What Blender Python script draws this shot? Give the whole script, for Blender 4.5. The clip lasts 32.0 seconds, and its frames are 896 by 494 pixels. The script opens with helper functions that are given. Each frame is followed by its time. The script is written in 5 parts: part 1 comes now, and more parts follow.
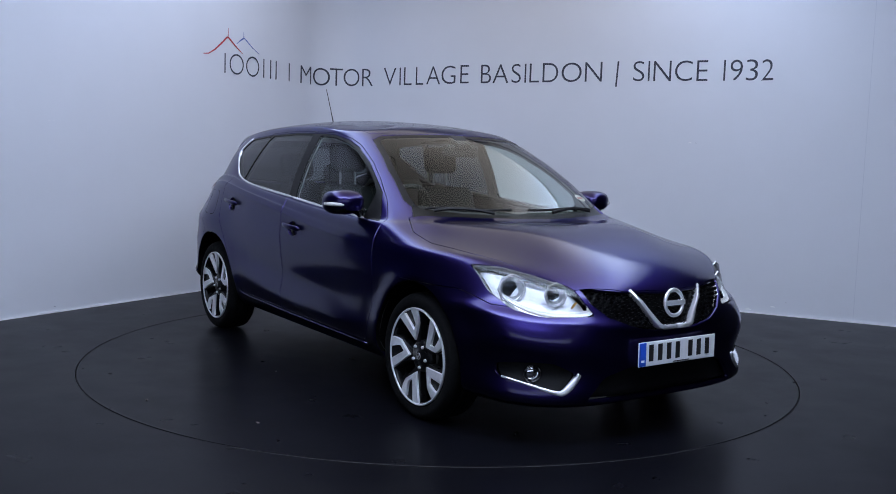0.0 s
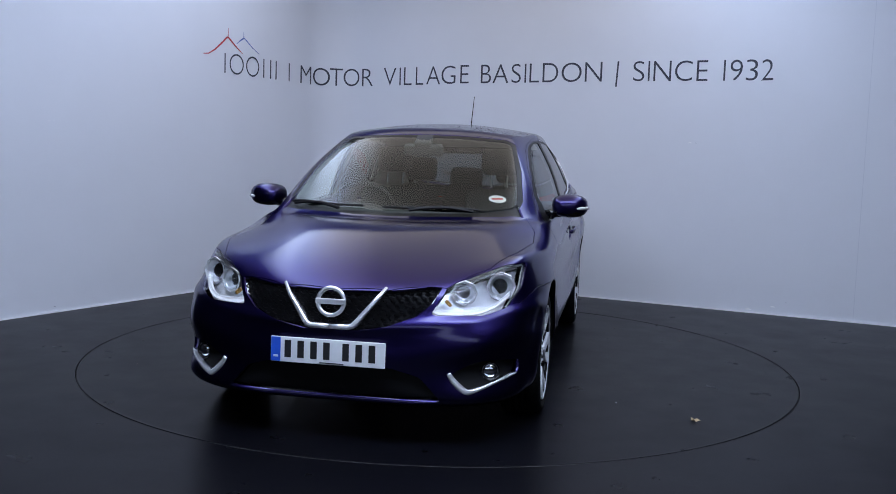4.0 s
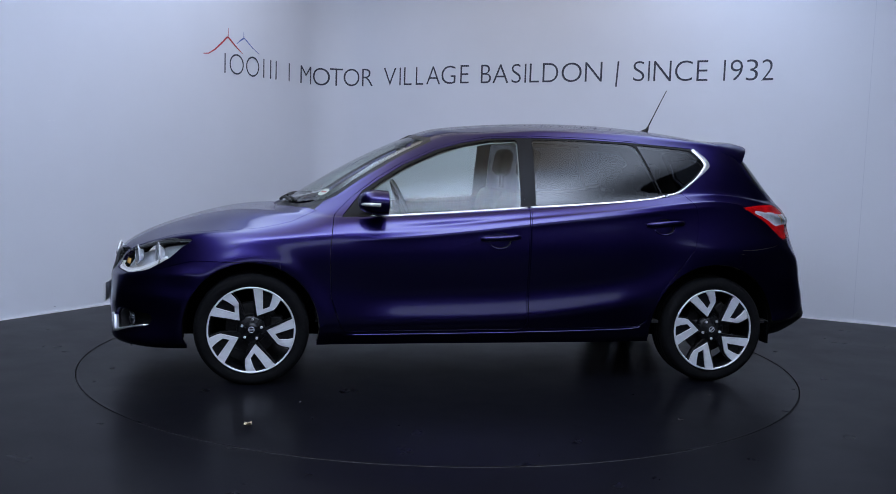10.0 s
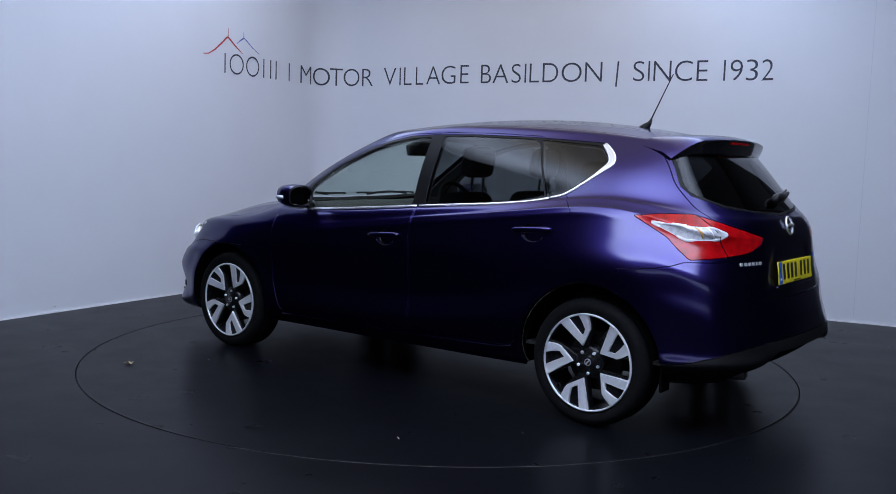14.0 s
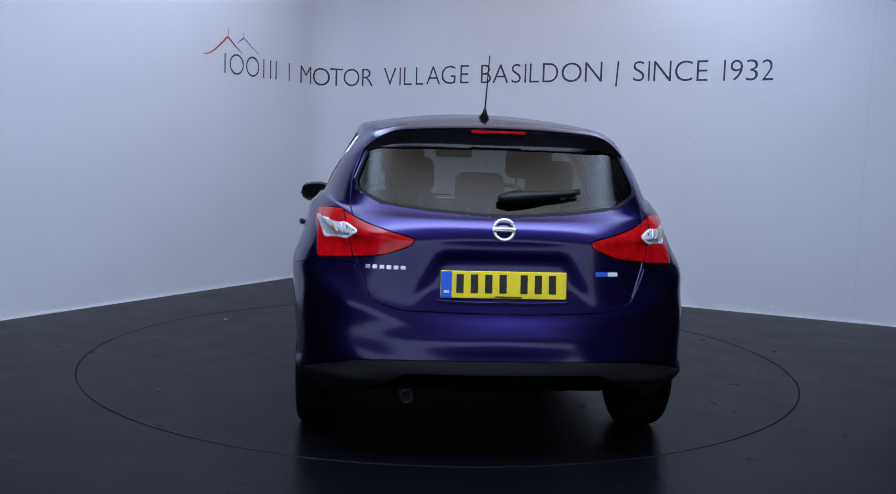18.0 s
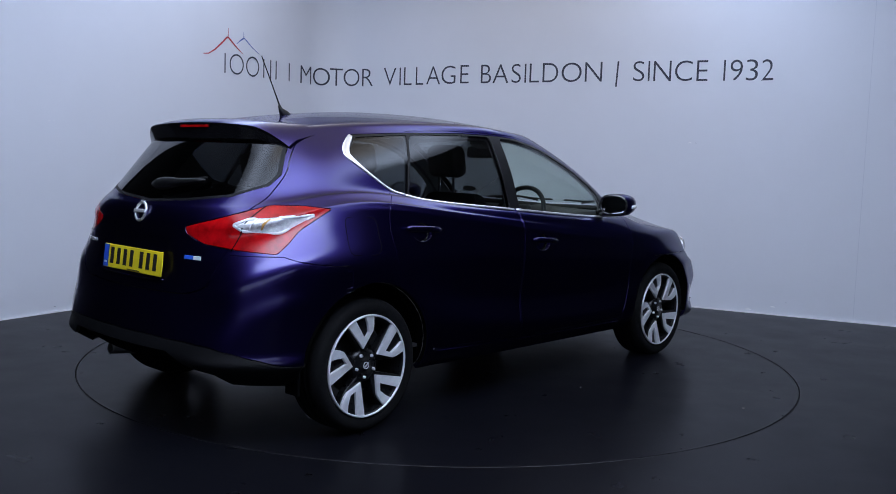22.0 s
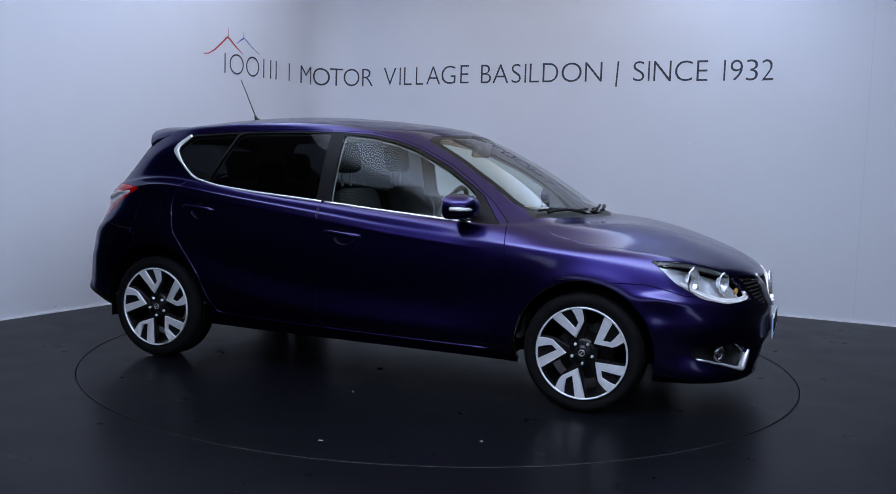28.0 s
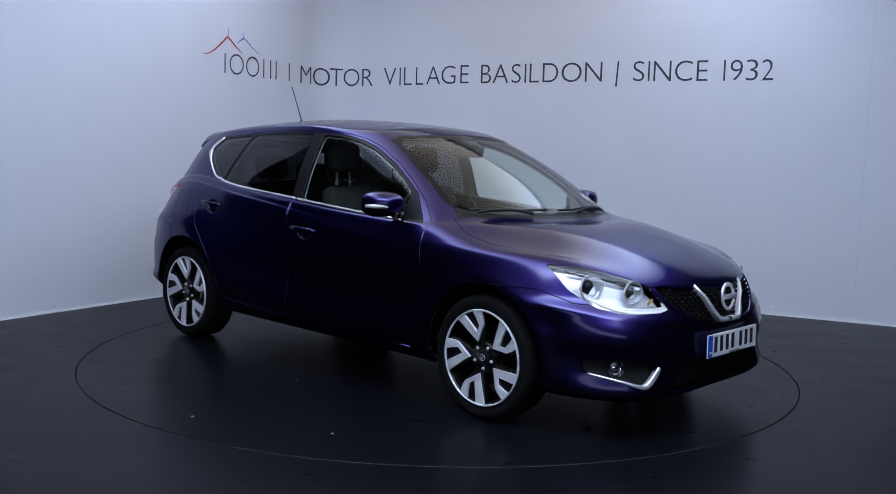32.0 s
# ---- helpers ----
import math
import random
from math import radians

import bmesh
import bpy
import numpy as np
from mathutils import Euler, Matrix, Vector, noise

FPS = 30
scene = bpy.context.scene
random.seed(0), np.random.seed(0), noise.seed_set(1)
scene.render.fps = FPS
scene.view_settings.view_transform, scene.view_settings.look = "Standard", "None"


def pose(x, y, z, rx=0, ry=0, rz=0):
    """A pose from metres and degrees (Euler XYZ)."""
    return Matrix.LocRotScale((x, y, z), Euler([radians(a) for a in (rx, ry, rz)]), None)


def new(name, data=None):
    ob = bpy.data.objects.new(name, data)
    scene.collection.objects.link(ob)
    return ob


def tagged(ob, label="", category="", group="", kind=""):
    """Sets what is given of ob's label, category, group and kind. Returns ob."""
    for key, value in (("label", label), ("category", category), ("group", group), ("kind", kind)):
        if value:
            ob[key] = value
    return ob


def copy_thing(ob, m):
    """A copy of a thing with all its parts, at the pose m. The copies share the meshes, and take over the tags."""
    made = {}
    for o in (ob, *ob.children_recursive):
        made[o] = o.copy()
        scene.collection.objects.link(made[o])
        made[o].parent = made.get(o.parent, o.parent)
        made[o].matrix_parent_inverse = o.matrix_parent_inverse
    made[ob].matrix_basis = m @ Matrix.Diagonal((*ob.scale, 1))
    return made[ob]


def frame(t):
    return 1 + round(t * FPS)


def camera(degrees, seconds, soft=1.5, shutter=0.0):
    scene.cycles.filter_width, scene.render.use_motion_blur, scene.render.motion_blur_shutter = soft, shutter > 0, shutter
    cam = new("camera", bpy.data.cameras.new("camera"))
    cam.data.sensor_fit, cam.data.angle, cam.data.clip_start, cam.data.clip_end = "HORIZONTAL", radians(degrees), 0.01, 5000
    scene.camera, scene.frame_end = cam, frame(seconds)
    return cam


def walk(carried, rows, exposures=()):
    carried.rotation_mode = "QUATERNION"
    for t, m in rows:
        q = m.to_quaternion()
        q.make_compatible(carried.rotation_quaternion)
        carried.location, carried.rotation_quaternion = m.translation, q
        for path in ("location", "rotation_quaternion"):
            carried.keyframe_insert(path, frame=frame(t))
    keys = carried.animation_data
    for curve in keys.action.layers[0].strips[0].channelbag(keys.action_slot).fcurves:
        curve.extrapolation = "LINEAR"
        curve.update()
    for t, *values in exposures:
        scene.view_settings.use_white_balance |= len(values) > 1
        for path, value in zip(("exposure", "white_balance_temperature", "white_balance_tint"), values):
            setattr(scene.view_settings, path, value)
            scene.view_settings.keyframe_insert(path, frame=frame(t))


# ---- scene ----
# ---------------------------------------------------------------- camera
EYE = (0.0, -6.003, 1.292)
cam = camera(51.69, 32.0, soft=0.9)
VIEW = Matrix.Translation(EYE) @ Euler((radians(90 - 5.51), 0, radians(-0.35)), "XYZ").to_matrix().to_4x4() @ pose(0, 0, 0, 0, 0, 1.73)
walk(cam, [(0.0, VIEW), (32.0, VIEW)], exposures=[(0.0, 0.0), (32.0, 0.0)])

# ---------------------------------------------------------------- light
world = bpy.data.worlds.new("studio_dark")
world.use_nodes = True
world.node_tree.nodes["Background"].inputs[0].default_value = (0.02, 0.022, 0.03, 1)
world.node_tree.nodes["Background"].inputs[1].default_value = 0.3
scene.world = world
CEILING_Z = 3.6
PANEL_EDGE, PANEL_MIDDLE = 21.0, 0.74
# strength of the fill light added on the hall's far side
HALL_GLOW = 1.15


# ---------------------------------------------------------------- materials
def node_mat(name):
    m = bpy.data.materials.new(name)
    m.use_nodes = True
    t = m.node_tree
    return m, t, t.nodes["Principled BSDF"], t.nodes, t.links


def noise_tex(t, scale, detail=4.0, rough=0.55, stretch=(1, 1, 1)):
    co = t.nodes.new("ShaderNodeTexCoord")
    mp = t.nodes.new("ShaderNodeMapping")
    mp.inputs["Scale"].default_value = stretch
    n = t.nodes.new("ShaderNodeTexNoise")
    n.inputs["Scale"].default_value, n.inputs["Detail"].default_value, n.inputs["Roughness"].default_value = scale, detail, rough
    t.links.new(co.outputs["Object"], mp.inputs["Vector"])
    t.links.new(mp.outputs["Vector"], n.inputs["Vector"])
    return n.outputs["Fac"]


def ramp(t, fac, stops):
    r = t.nodes.new("ShaderNodeValToRGB")
    while len(r.color_ramp.elements) < len(stops):
        r.color_ramp.elements.new(0.5)
    for e, (p, c) in zip(r.color_ramp.elements, stops):
        e.position, e.color = p, (*c, 1)
    t.links.new(fac, r.inputs["Fac"])
    return r.outputs["Color"]


def bump(t, bsdf, height, strength, distance):
    b = t.nodes.new("ShaderNodeBump")
    b.inputs["Strength"].default_value, b.inputs["Distance"].default_value = strength, distance
    t.links.new(height, b.inputs["Height"])
    t.links.new(b.outputs["Normal"], bsdf.inputs["Normal"])


def plain(name, color, rough=0.5, metal=0.0, vary=0.12, scale=14.0, grain=0.0, grain_scale=300.0, coat=0.0, spec=0.5):
    """A surface with a slight variation of its colour and gloss at two sizes."""
    m, t, b, nodes, links = node_mat(name)
    c = Vector(color)
    fac = noise_tex(t, scale)
    links.new(ramp(t, fac, [(0.3, c * (1 - vary)), (0.7, c * (1 + vary))]), b.inputs["Base Color"])
    rr = ramp(t, noise_tex(t, scale * 5), [(0.3, (rough * 0.85,) * 3), (0.7, (min(1, rough * 1.15),) * 3)])
    links.new(rr, b.inputs["Roughness"])
    b.inputs["Metallic"].default_value = metal
    b.inputs["Coat Weight"].default_value = coat
    b.inputs["Coat Roughness"].default_value = 0.03
    b.inputs["Specular IOR Level"].default_value = spec
    if grain:
        bump(t, b, noise_tex(t, grain_scale, 2.0), grain, 0.002)
    return m


def glow(name, color, strength):
    m, t, b, nodes, links = node_mat(name)
    b.inputs["Base Color"].default_value = (*color, 1)
    b.inputs["Emission Color"].default_value = (*color, 1)
    b.inputs["Emission Strength"].default_value = strength
    return m


WALL = plain("painted_wall", (0.66, 0.68, 0.74), 0.55, vary=0.02, scale=1.3, grain=0.06, grain_scale=160)
CEILING = plain("ceiling_paint", (0.10, 0.095, 0.09), 0.8, vary=0.03, scale=2)
BAYCEILING = plain("bay_ceiling_paint", (0.78, 0.74, 0.70), 0.8, vary=0.03, scale=2)
DARKWALL = plain("dark_backdrop", (0.02, 0.02, 0.022), 0.8, vary=0.1, scale=2)
LETTER = plain("dark_lettering", (0.03, 0.035, 0.06), 0.5)
REDLINE = plain("red_line", (0.45, 0.05, 0.07), 0.5)
BLUELINE = plain("blue_line", (0.12, 0.17, 0.42), 0.5)
TRIMWHITE = plain("white_plastic_trim", (0.75, 0.76, 0.8), 0.4, vary=0.04)


def floor_mat(name, seed):
    m, t, b, nodes, links = node_mat(name)
    big = noise_tex(t, 1.1 + seed, 5)
    fine = noise_tex(t, 190, 2)
    mix = nodes.new("ShaderNodeMath")
    mix.operation = "MULTIPLY"
    links.new(ramp(t, big, [(0.3, (0.9,) * 3), (0.7, (1.1,) * 3)]), mix.inputs[0])
    links.new(ramp(t, fine, [(0.35, (0.8,) * 3), (0.6, (1.1,) * 3)]), mix.inputs[1])
    col = nodes.new("ShaderNodeMix")
    col.data_type = "RGBA"
    col.blend_type = "MULTIPLY"
    col.inputs["Factor"].default_value = 1.0
    col.inputs["A"].default_value = (0.0036, 0.0037, 0.0054, 1)
    links.new(mix.outputs[0], col.inputs["B"])
    # pale speckle and scuffs
    sp = ramp(t, noise_tex(t, 130, 1.0, 0.3), [(0.73, (0, 0, 0)), (0.78, (1, 1, 1))])
    c2 = nodes.new("ShaderNodeMix")
    c2.data_type = "RGBA"
    links.new(sp, c2.inputs["Factor"])
    links.new(col.outputs["Result"], c2.inputs["A"])
    c2.inputs["B"].default_value = (0.018, 0.02, 0.032, 1)
    links.new(c2.outputs["Result"], b.inputs["Base Color"])
    links.new(ramp(t, noise_tex(t, 3.2 + seed, 5), [(0.3, (0.27,) * 3), (0.7, (0.33,) * 3)]), b.inputs["Roughness"])
    b.inputs["Specular IOR Level"].default_value = 0.052
    bump(t, b, noise_tex(t, 120, 3), 0.12, 0.002)
    return m


FLOOR = floor_mat("dark_painted_floor", 0.0)
TABLE = floor_mat("dark_turntable_floor", 0.6)
SLOT = plain("black_gap", (0.003, 0.003, 0.0035), 0.9, spec=0.05)
EDGE = plain("worn_metal_edge", (0.035, 0.035, 0.038), 0.5, metal=0.8, vary=0.6, scale=2)


# ---------------------------------------------------------------- mesh helpers
def mesh_of(name, verts, faces, mat=None, smooth=False):
    me = bpy.data.meshes.new(name)
    me.from_pydata([tuple(v) for v in verts], [], [tuple(f) for f in faces])
    if mat:
        me.materials.append(mat)
    if smooth:
        me.polygons.foreach_set("use_smooth", [True] * len(me.polygons))
    me.update()
    return me


def part(name, bm, material, parent=None, label="", smooth=False):
    """Links a bmesh as one mesh object under a thing."""
    me = bpy.data.meshes.new(name)
    bm.to_mesh(me)
    bm.free()
    me.materials.append(material)
    if smooth:
        me.polygons.foreach_set("use_smooth", [True] * len(me.polygons))
    ob = new(name, me)
    if parent:
        ob.parent = parent
    if label:
        tagged(ob, label)
    return ob


def box(bm, x0, x1, y0, y1, z0, z1, bevel=0.0, seg=2):
    r = bmesh.ops.create_cube(bm, size=1.0)
    for v in r["verts"]:
        v.co = Vector(((x0 + x1) / 2 + v.co.x * (x1 - x0), (y0 + y1) / 2 + v.co.y * (y1 - y0), (z0 + z1) / 2 + v.co.z * (z1 - z0)))
    if bevel:
        es = {e for v in r["verts"] for e in v.link_edges}
        bmesh.ops.bevel(bm, geom=list(es), offset=bevel, segments=seg, affect="EDGES", profile=0.5)
    return bm


def tube(bm, pts, r, n=8, caps=True, radii=None):
    """A round bar along points."""
    pts = [Vector(p) for p in pts]
    rings = []
    for i, p in enumerate(pts):
        d = (pts[min(i + 1, len(pts) - 1)] - pts[max(i - 1, 0)]).normalized()
        a = d.cross(Vector((0, 0, 1)) if abs(d.z) < 0.9 else Vector((1, 0, 0))).normalized()
        b = d.cross(a)
        rr = radii[i] if radii else r
        rings.append([bm.verts.new(p + rr * (math.cos(k * 2 * math.pi / n) * a + math.sin(k * 2 * math.pi / n) * b)) for k in range(n)])
    for q, w in zip(rings, rings[1:]):
        for k in range(n):
            bm.faces.new((q[k], q[(k + 1) % n], w[(k + 1) % n], w[k]))
    if caps:
        bm.faces.new(rings[0][::-1])
        bm.faces.new(rings[-1])
    return bm


def lathe(bm, profile, axis_m, n=48, close=False):
    """Turns (radius, height) pairs round the z axis of axis_m."""
    rings = []
    for r, hgt in profile:
        rings.append([bm.verts.new(axis_m @ Vector((r * math.cos(k * 2 * math.pi / n), r * math.sin(k * 2 * math.pi / n), hgt))) for k in range(n)])
    pairs = list(zip(rings, rings[1:])) + ([(rings[-1], rings[0])] if close else [])
    for q, w in pairs:
        for k in range(n):
            bm.faces.new((q[k], q[(k + 1) % n], w[(k + 1) % n], w[k]))
    return bm


# ---------------------------------------------------------------- the studio
LEFT_A, RIGHT_B = Vector((-3.24, 0.736)), Vector((3.805, 1.605))
LDIR = Vector((0.999, 1.695)).normalized()
RDIR = Vector((2.234, -1.109)).normalized()


def meet(p, d, q, e):
    k = ((q - p).x * e.y - (q - p).y * e.x) / (d.x * e.y - d.y * e.x)
    return p + d * k


CORNER = meet(LEFT_A, LDIR, RIGHT_B, RDIR)
BEND_R = 0.42


def wall_path():
    """Plan of the long wall: straight, bent round the corner, straight again."""
    half = math.acos(-(LDIR.dot(RDIR)) * -1) / 2
    cut = BEND_R * math.tan(half)
    a, b = CORNER - LDIR * cut, CORNER + RDIR * cut
    nrm = Vector((LDIR.y, -LDIR.x))
    c = a + nrm * BEND_R
    start = math.atan2((a - c).y, (a - c).x)
    turn = 2 * half
    pts = [CORNER - LDIR * 4.18]
    for k in range(25):
        ang = start - turn * k / 24
        pts.append(c + BEND_R * Vector((math.cos(ang), math.sin(ang))))
    pts.append(CORNER + RDIR * 5.8)
    return pts


PATH2 = wall_path()


def along(s):
    """The place on the wall's face and its direction, s metres from the corner's bend (left is negative)."""
    acc, mid = [0.0], None
    for p, q in zip(PATH2, PATH2[1:]):
        acc.append(acc[-1] + (q - p).length)
    zero = acc[13]
    s += zero
    for i in range(len(acc) - 1):
        if s <= acc[i + 1] or i == len(acc) - 2:
            d = (PATH2[i + 1] - PATH2[i]).normalized()
            return PATH2[i] + d * (s - acc[i]), d


def extrude_path(name, pts, z0, z1, thick, mat):
    """A wall of the given thickness behind a plan line."""
    vs, fs = [], []
    n = len(pts)
    for i, p in enumerate(pts):
        d = (pts[min(i + 1, n - 1)] - pts[max(i - 1, 0)]).normalized()
        out = Vector((-d.y, d.x)) * thick
        for q in (p, p + out):
            vs += [(q.x, q.y, z0), (q.x, q.y, z1)]
    for i in range(n - 1):
        a, b = 4 * i, 4 * i + 4
        fs += [(a, b, b + 1, a + 1), (a + 2, a + 3, b + 3, b + 2), (a + 1, b + 1, b + 3, a + 3), (a, a + 2, b + 2, b)]
    fs += [(0, 1, 3, 2), (4 * n - 4, 4 * n - 2, 4 * n - 1, 4 * n - 3)]
    me = mesh_of(name, vs, fs, mat)
    bm = bmesh.new()
    bm.from_mesh(me)
    bmesh.ops.recalc_face_normals(bm, faces=bm.faces)
    for f in bm.faces:
        f.smooth = abs(f.normal.z) < 0.5
    for e in bm.edges:
        e.smooth = len(e.link_faces) == 2 and e.calc_face_angle(0) < radians(20)
    bm.to_mesh(me)
    bm.free()
    return new(name, me)


tagged(extrude_path("wall_north", PATH2, -0.05, CEILING_Z, 0.15, WALL), "pale blue-white painted studio wall with a rounded corner", "wall", kind="structure")
tagged(extrude_path("baseboard", wall_path(), 0.0, 0.012, -0.012, TRIMWHITE), "thin white skirting strip along the foot of the wall", "baseboard", kind="structure")

# floor round the turntable, and the closed room behind the camera
TABLE_R = 2.224
bm = bmesh.new()
n = 160
inner = [bm.verts.new(((TABLE_R + 0.004) * math.cos(k * 2 * math.pi / n), (TABLE_R + 0.004) * math.sin(k * 2 * math.pi / n), 0)) for k in range(n)]
outer = []
for k in range(n):
    c, s = math.cos(k * 2 * math.pi / n), math.sin(k * 2 * math.pi / n)
    q = 12.0 / max(abs(c), abs(s))
    outer.append(bm.verts.new((c * q, s * q, 0)))
low = [bm.verts.new((v.co.x, v.co.y, -0.06)) for v in inner]
for k in range(n):
    j = (k + 1) % n
    bm.faces.new((inner[k], outer[k], outer[j], inner[j]))
    bm.faces.new((inner[k], inner[j], low[j], low[k]))
bm.faces.new(low)
tagged(part("floor", bm, FLOOR), "dark grey painted studio floor with fine pale speckle", "floor", kind="structure")

far = CORNER - LDIR * 4.18, CORNER + RDIR * 5.8
BACK = [far[1] + RDIR * 0.002, far[1] + RDIR * 4.5, Vector((far[1].x + 4.03, -9.5)), Vector((far[0].x - 4.5, -9.5)), Vector((far[0].x - 4.5, far[0].y + 0.3)), far[0] - LDIR * 0.002]
tagged(extrude_path("wall_south", BACK, -0.05, CEILING_Z, 0.15, DARKWALL), "dark wall closing the studio", "wall", kind="structure")
bm = bmesh.new()
box(bm, -12, 12, -12, -4.65, CEILING_Z, CEILING_Z + 0.1)
tagged(part("ceiling_front", bm, CEILING), "dark ceiling of the open hall", "ceiling", kind="structure")
bm = bmesh.new()
box(bm, -12, 12, -4.65, 12, CEILING_Z, CEILING_Z + 0.1)
tagged(part("ceiling", bm, BAYCEILING), "warm white ceiling over the turntable bay", "ceiling", kind="structure")


# a luminous panel over the turntable, lit along its edges
PX0, PX1, PY0, PY1 = -2.6, 2.95, -4.6, 2.95


def edge_lit(name, color, edge, middle):
    """A diffuser that is brightest along its edges, where its lamps sit; the edge by the wall has none."""
    m, t, b, nodes, links = node_mat(name)
    color_unit = tuple(c / max(color) for c in color)
    co = nodes.new("ShaderNodeTexCoord")
    sep = nodes.new("ShaderNodeSeparateXYZ")
    links.new(co.outputs["Generated"], sep.inputs[0])
    side_way = nodes.new("ShaderNodeMath")
    side_way.operation = "SUBTRACT"
    links.new(sep.outputs["X"], side_way.inputs[0])
    side_way.inputs[1].default_value = 0.5
    mirror_way = nodes.new("ShaderNodeMath")
    mirror_way.operation = "ABSOLUTE"
    links.new(side_way.outputs[0], mirror_way.inputs[0])
    front_way = nodes.new("ShaderNodeMath")
    front_way.operation = "MULTIPLY_ADD"
    links.new(sep.outputs["Y"], front_way.inputs[0])
    front_way.inputs[1].default_value, front_way.inputs[2].default_value = -1.24, 0.5
    weaker = nodes.new("ShaderNodeMath")
    weaker.operation = "MULTIPLY"
    links.new(mirror_way.outputs[0], weaker.inputs[0])
    weaker.inputs[1].default_value = 0.66
    mx = nodes.new("ShaderNodeMath")
    mx.operation = "SMOOTH_MAX"
    mx.inputs[2].default_value = 0.12
    links.new(weaker.outputs[0], mx.inputs[0])
    links.new(front_way.outputs[0], mx.inputs[1])
    rise = nodes.new("ShaderNodeMapRange")
    rise.inputs["From Min"].default_value, rise.inputs["From Max"].default_value = 0.10, 0.5
    links.new(mx.outputs[0], rise.inputs["Value"])
    curve = nodes.new("ShaderNodeMath")
    curve.operation = "POWER"
    links.new(rise.outputs[0], curve.inputs[0])
    curve.inputs[1].default_value = 1.5
    mul = nodes.new("ShaderNodeMapRange")
    mul.inputs["To Min"].default_value, mul.inputs["To Max"].default_value = middle, edge
    links.new(curve.outputs[0], mul.inputs["Value"])
    tint = ramp(t, curve.outputs[0], [(0.0, (1.0, 0.94, 0.89)), (0.16, color_unit)])
    links.new(tint, b.inputs["Emission Color"])
    b.inputs["Base Color"].default_value = (0.45, 0.40, 0.36, 1)
    fade = []
    for value, near, rim in ((mirror_way.outputs[0], 0.37, 0.5), (sep.outputs["Y"], 0.07, 0.0)):
        soft_rim = nodes.new("ShaderNodeMapRange")
        soft_rim.interpolation_type = "SMOOTHSTEP"
        soft_rim.inputs["From Min"].default_value, soft_rim.inputs["From Max"].default_value = rim, near
        soft_rim.inputs["To Min"].default_value = 0.12
        links.new(value, soft_rim.inputs["Value"])
        fade.append(soft_rim.outputs[0])
    both_rims = nodes.new("ShaderNodeMath")
    both_rims.operation = "MULTIPLY"
    links.new(fade[0], both_rims.inputs[0])
    links.new(fade[1], both_rims.inputs[1])
    level = nodes.new("ShaderNodeMath")
    level.operation = "MULTIPLY"
    links.new(mul.outputs[0], level.inputs[0])
    links.new(both_rims.outputs[0], level.inputs[1])
    links.new(level.outputs[0], b.inputs["Emission Strength"])
    return m


EDGELIT = edge_lit("edge_lit_diffuser", (0.84, 1.0, 1.35), PANEL_EDGE, PANEL_MIDDLE)
panel_light = tagged(new("ceiling_light"), "large luminous ceiling panel, brightest along its edges", "ceiling light")
PANEL_PLAN = [Vector(p) for p in ((PX0, PY0), (PX1, PY0), (PX1, 1.85), (0.95, PY1), (-1.85, PY1), (PX0, 1.65))]
for p, q in zip(PANEL_PLAN, PANEL_PLAN[1:] + PANEL_PLAN[:1]):
    bm = bmesh.new()
    d = (q - p).normalized()
    out = Vector((d.y, -d.x)) * 0.03
    vs = [bm.verts.new((v.x, v.y, z)) for z in (CEILING_Z - 0.05, CEILING_Z - 0.001) for v in (p + d * 0.002, q - d * 0.002, q - d * 0.002 + out, p + d * 0.002 + out)]
    for f in ((0, 1, 2, 3), (4, 7, 6, 5), (0, 4, 5, 1), (1, 5, 6, 2), (2, 6, 7, 3), (3, 7, 4, 0)):
        bm.faces.new([vs[k] for k in f])
    part("frame", bm, TRIMWHITE, panel_light)
bm = bmesh.new()
low = [bm.verts.new((p.x, p.y, CEILING_Z - 0.04)) for p in PANEL_PLAN]
high = [bm.verts.new((p.x, p.y, CEILING_Z - 0.004)) for p in PANEL_PLAN]
bm.faces.new(low[::-1])
bm.faces.new(high)
for k in range(6):
    bm.faces.new((low[k], low[(k + 1) % 6], high[(k + 1) % 6], high[k]))
part("diffuser", bm, EDGELIT, panel_light)

# unseen glowing panels added behind the camera to brighten the car's near faces
hall_fill = tagged(new("hall_fill_light"), "broad unseen fill light of glowing panels, added behind the camera", "window", kind="structure")
HALLGLOW = glow("hall_fill_glow", (0.86, 0.98, 1.28), HALL_GLOW)
WX0, WX1, WY, WZ0, WZ1 = -5.6, 5.6, -9.36, 2.05, 3.45
for k in range(4):
    x0 = WX0 + k * (WX1 - WX0) / 4
    bm = bmesh.new()
    box(bm, x0 + 0.004, x0 + (WX1 - WX0) / 4 - 0.004, WY - 0.02, WY, WZ0, WZ1)
    part("pane", bm, HALLGLOW, hall_fill)
for z in (WZ0 - 0.04, WZ1):
    bm = bmesh.new()
    box(bm, WX0 - 0.04, WX1 + 0.04, WY - 0.04, WY + 0.03, z, z + 0.04)
    part("fill_frame", bm, TRIMWHITE, hall_fill)

# ---------------------------------------------------------------- lettering on the wall
BEND_CUT = BEND_R * math.tan(math.acos(LDIR.dot(RDIR)) / 2)
BEND_ARC = BEND_R * math.acos(LDIR.dot(RDIR)) / 2


def on_wall(s, z, out=0.003):
    """A place on the wall, s metres from where its two straight runs would meet."""
    k = abs(s)
    k = k * BEND_ARC / BEND_CUT if k < BEND_CUT else k - BEND_CUT + BEND_ARC
    p, d = along(math.copysign(k, s))
    q = p + Vector((d.y, -d.x)) * out
    return Vector((q.x, q.y, z))


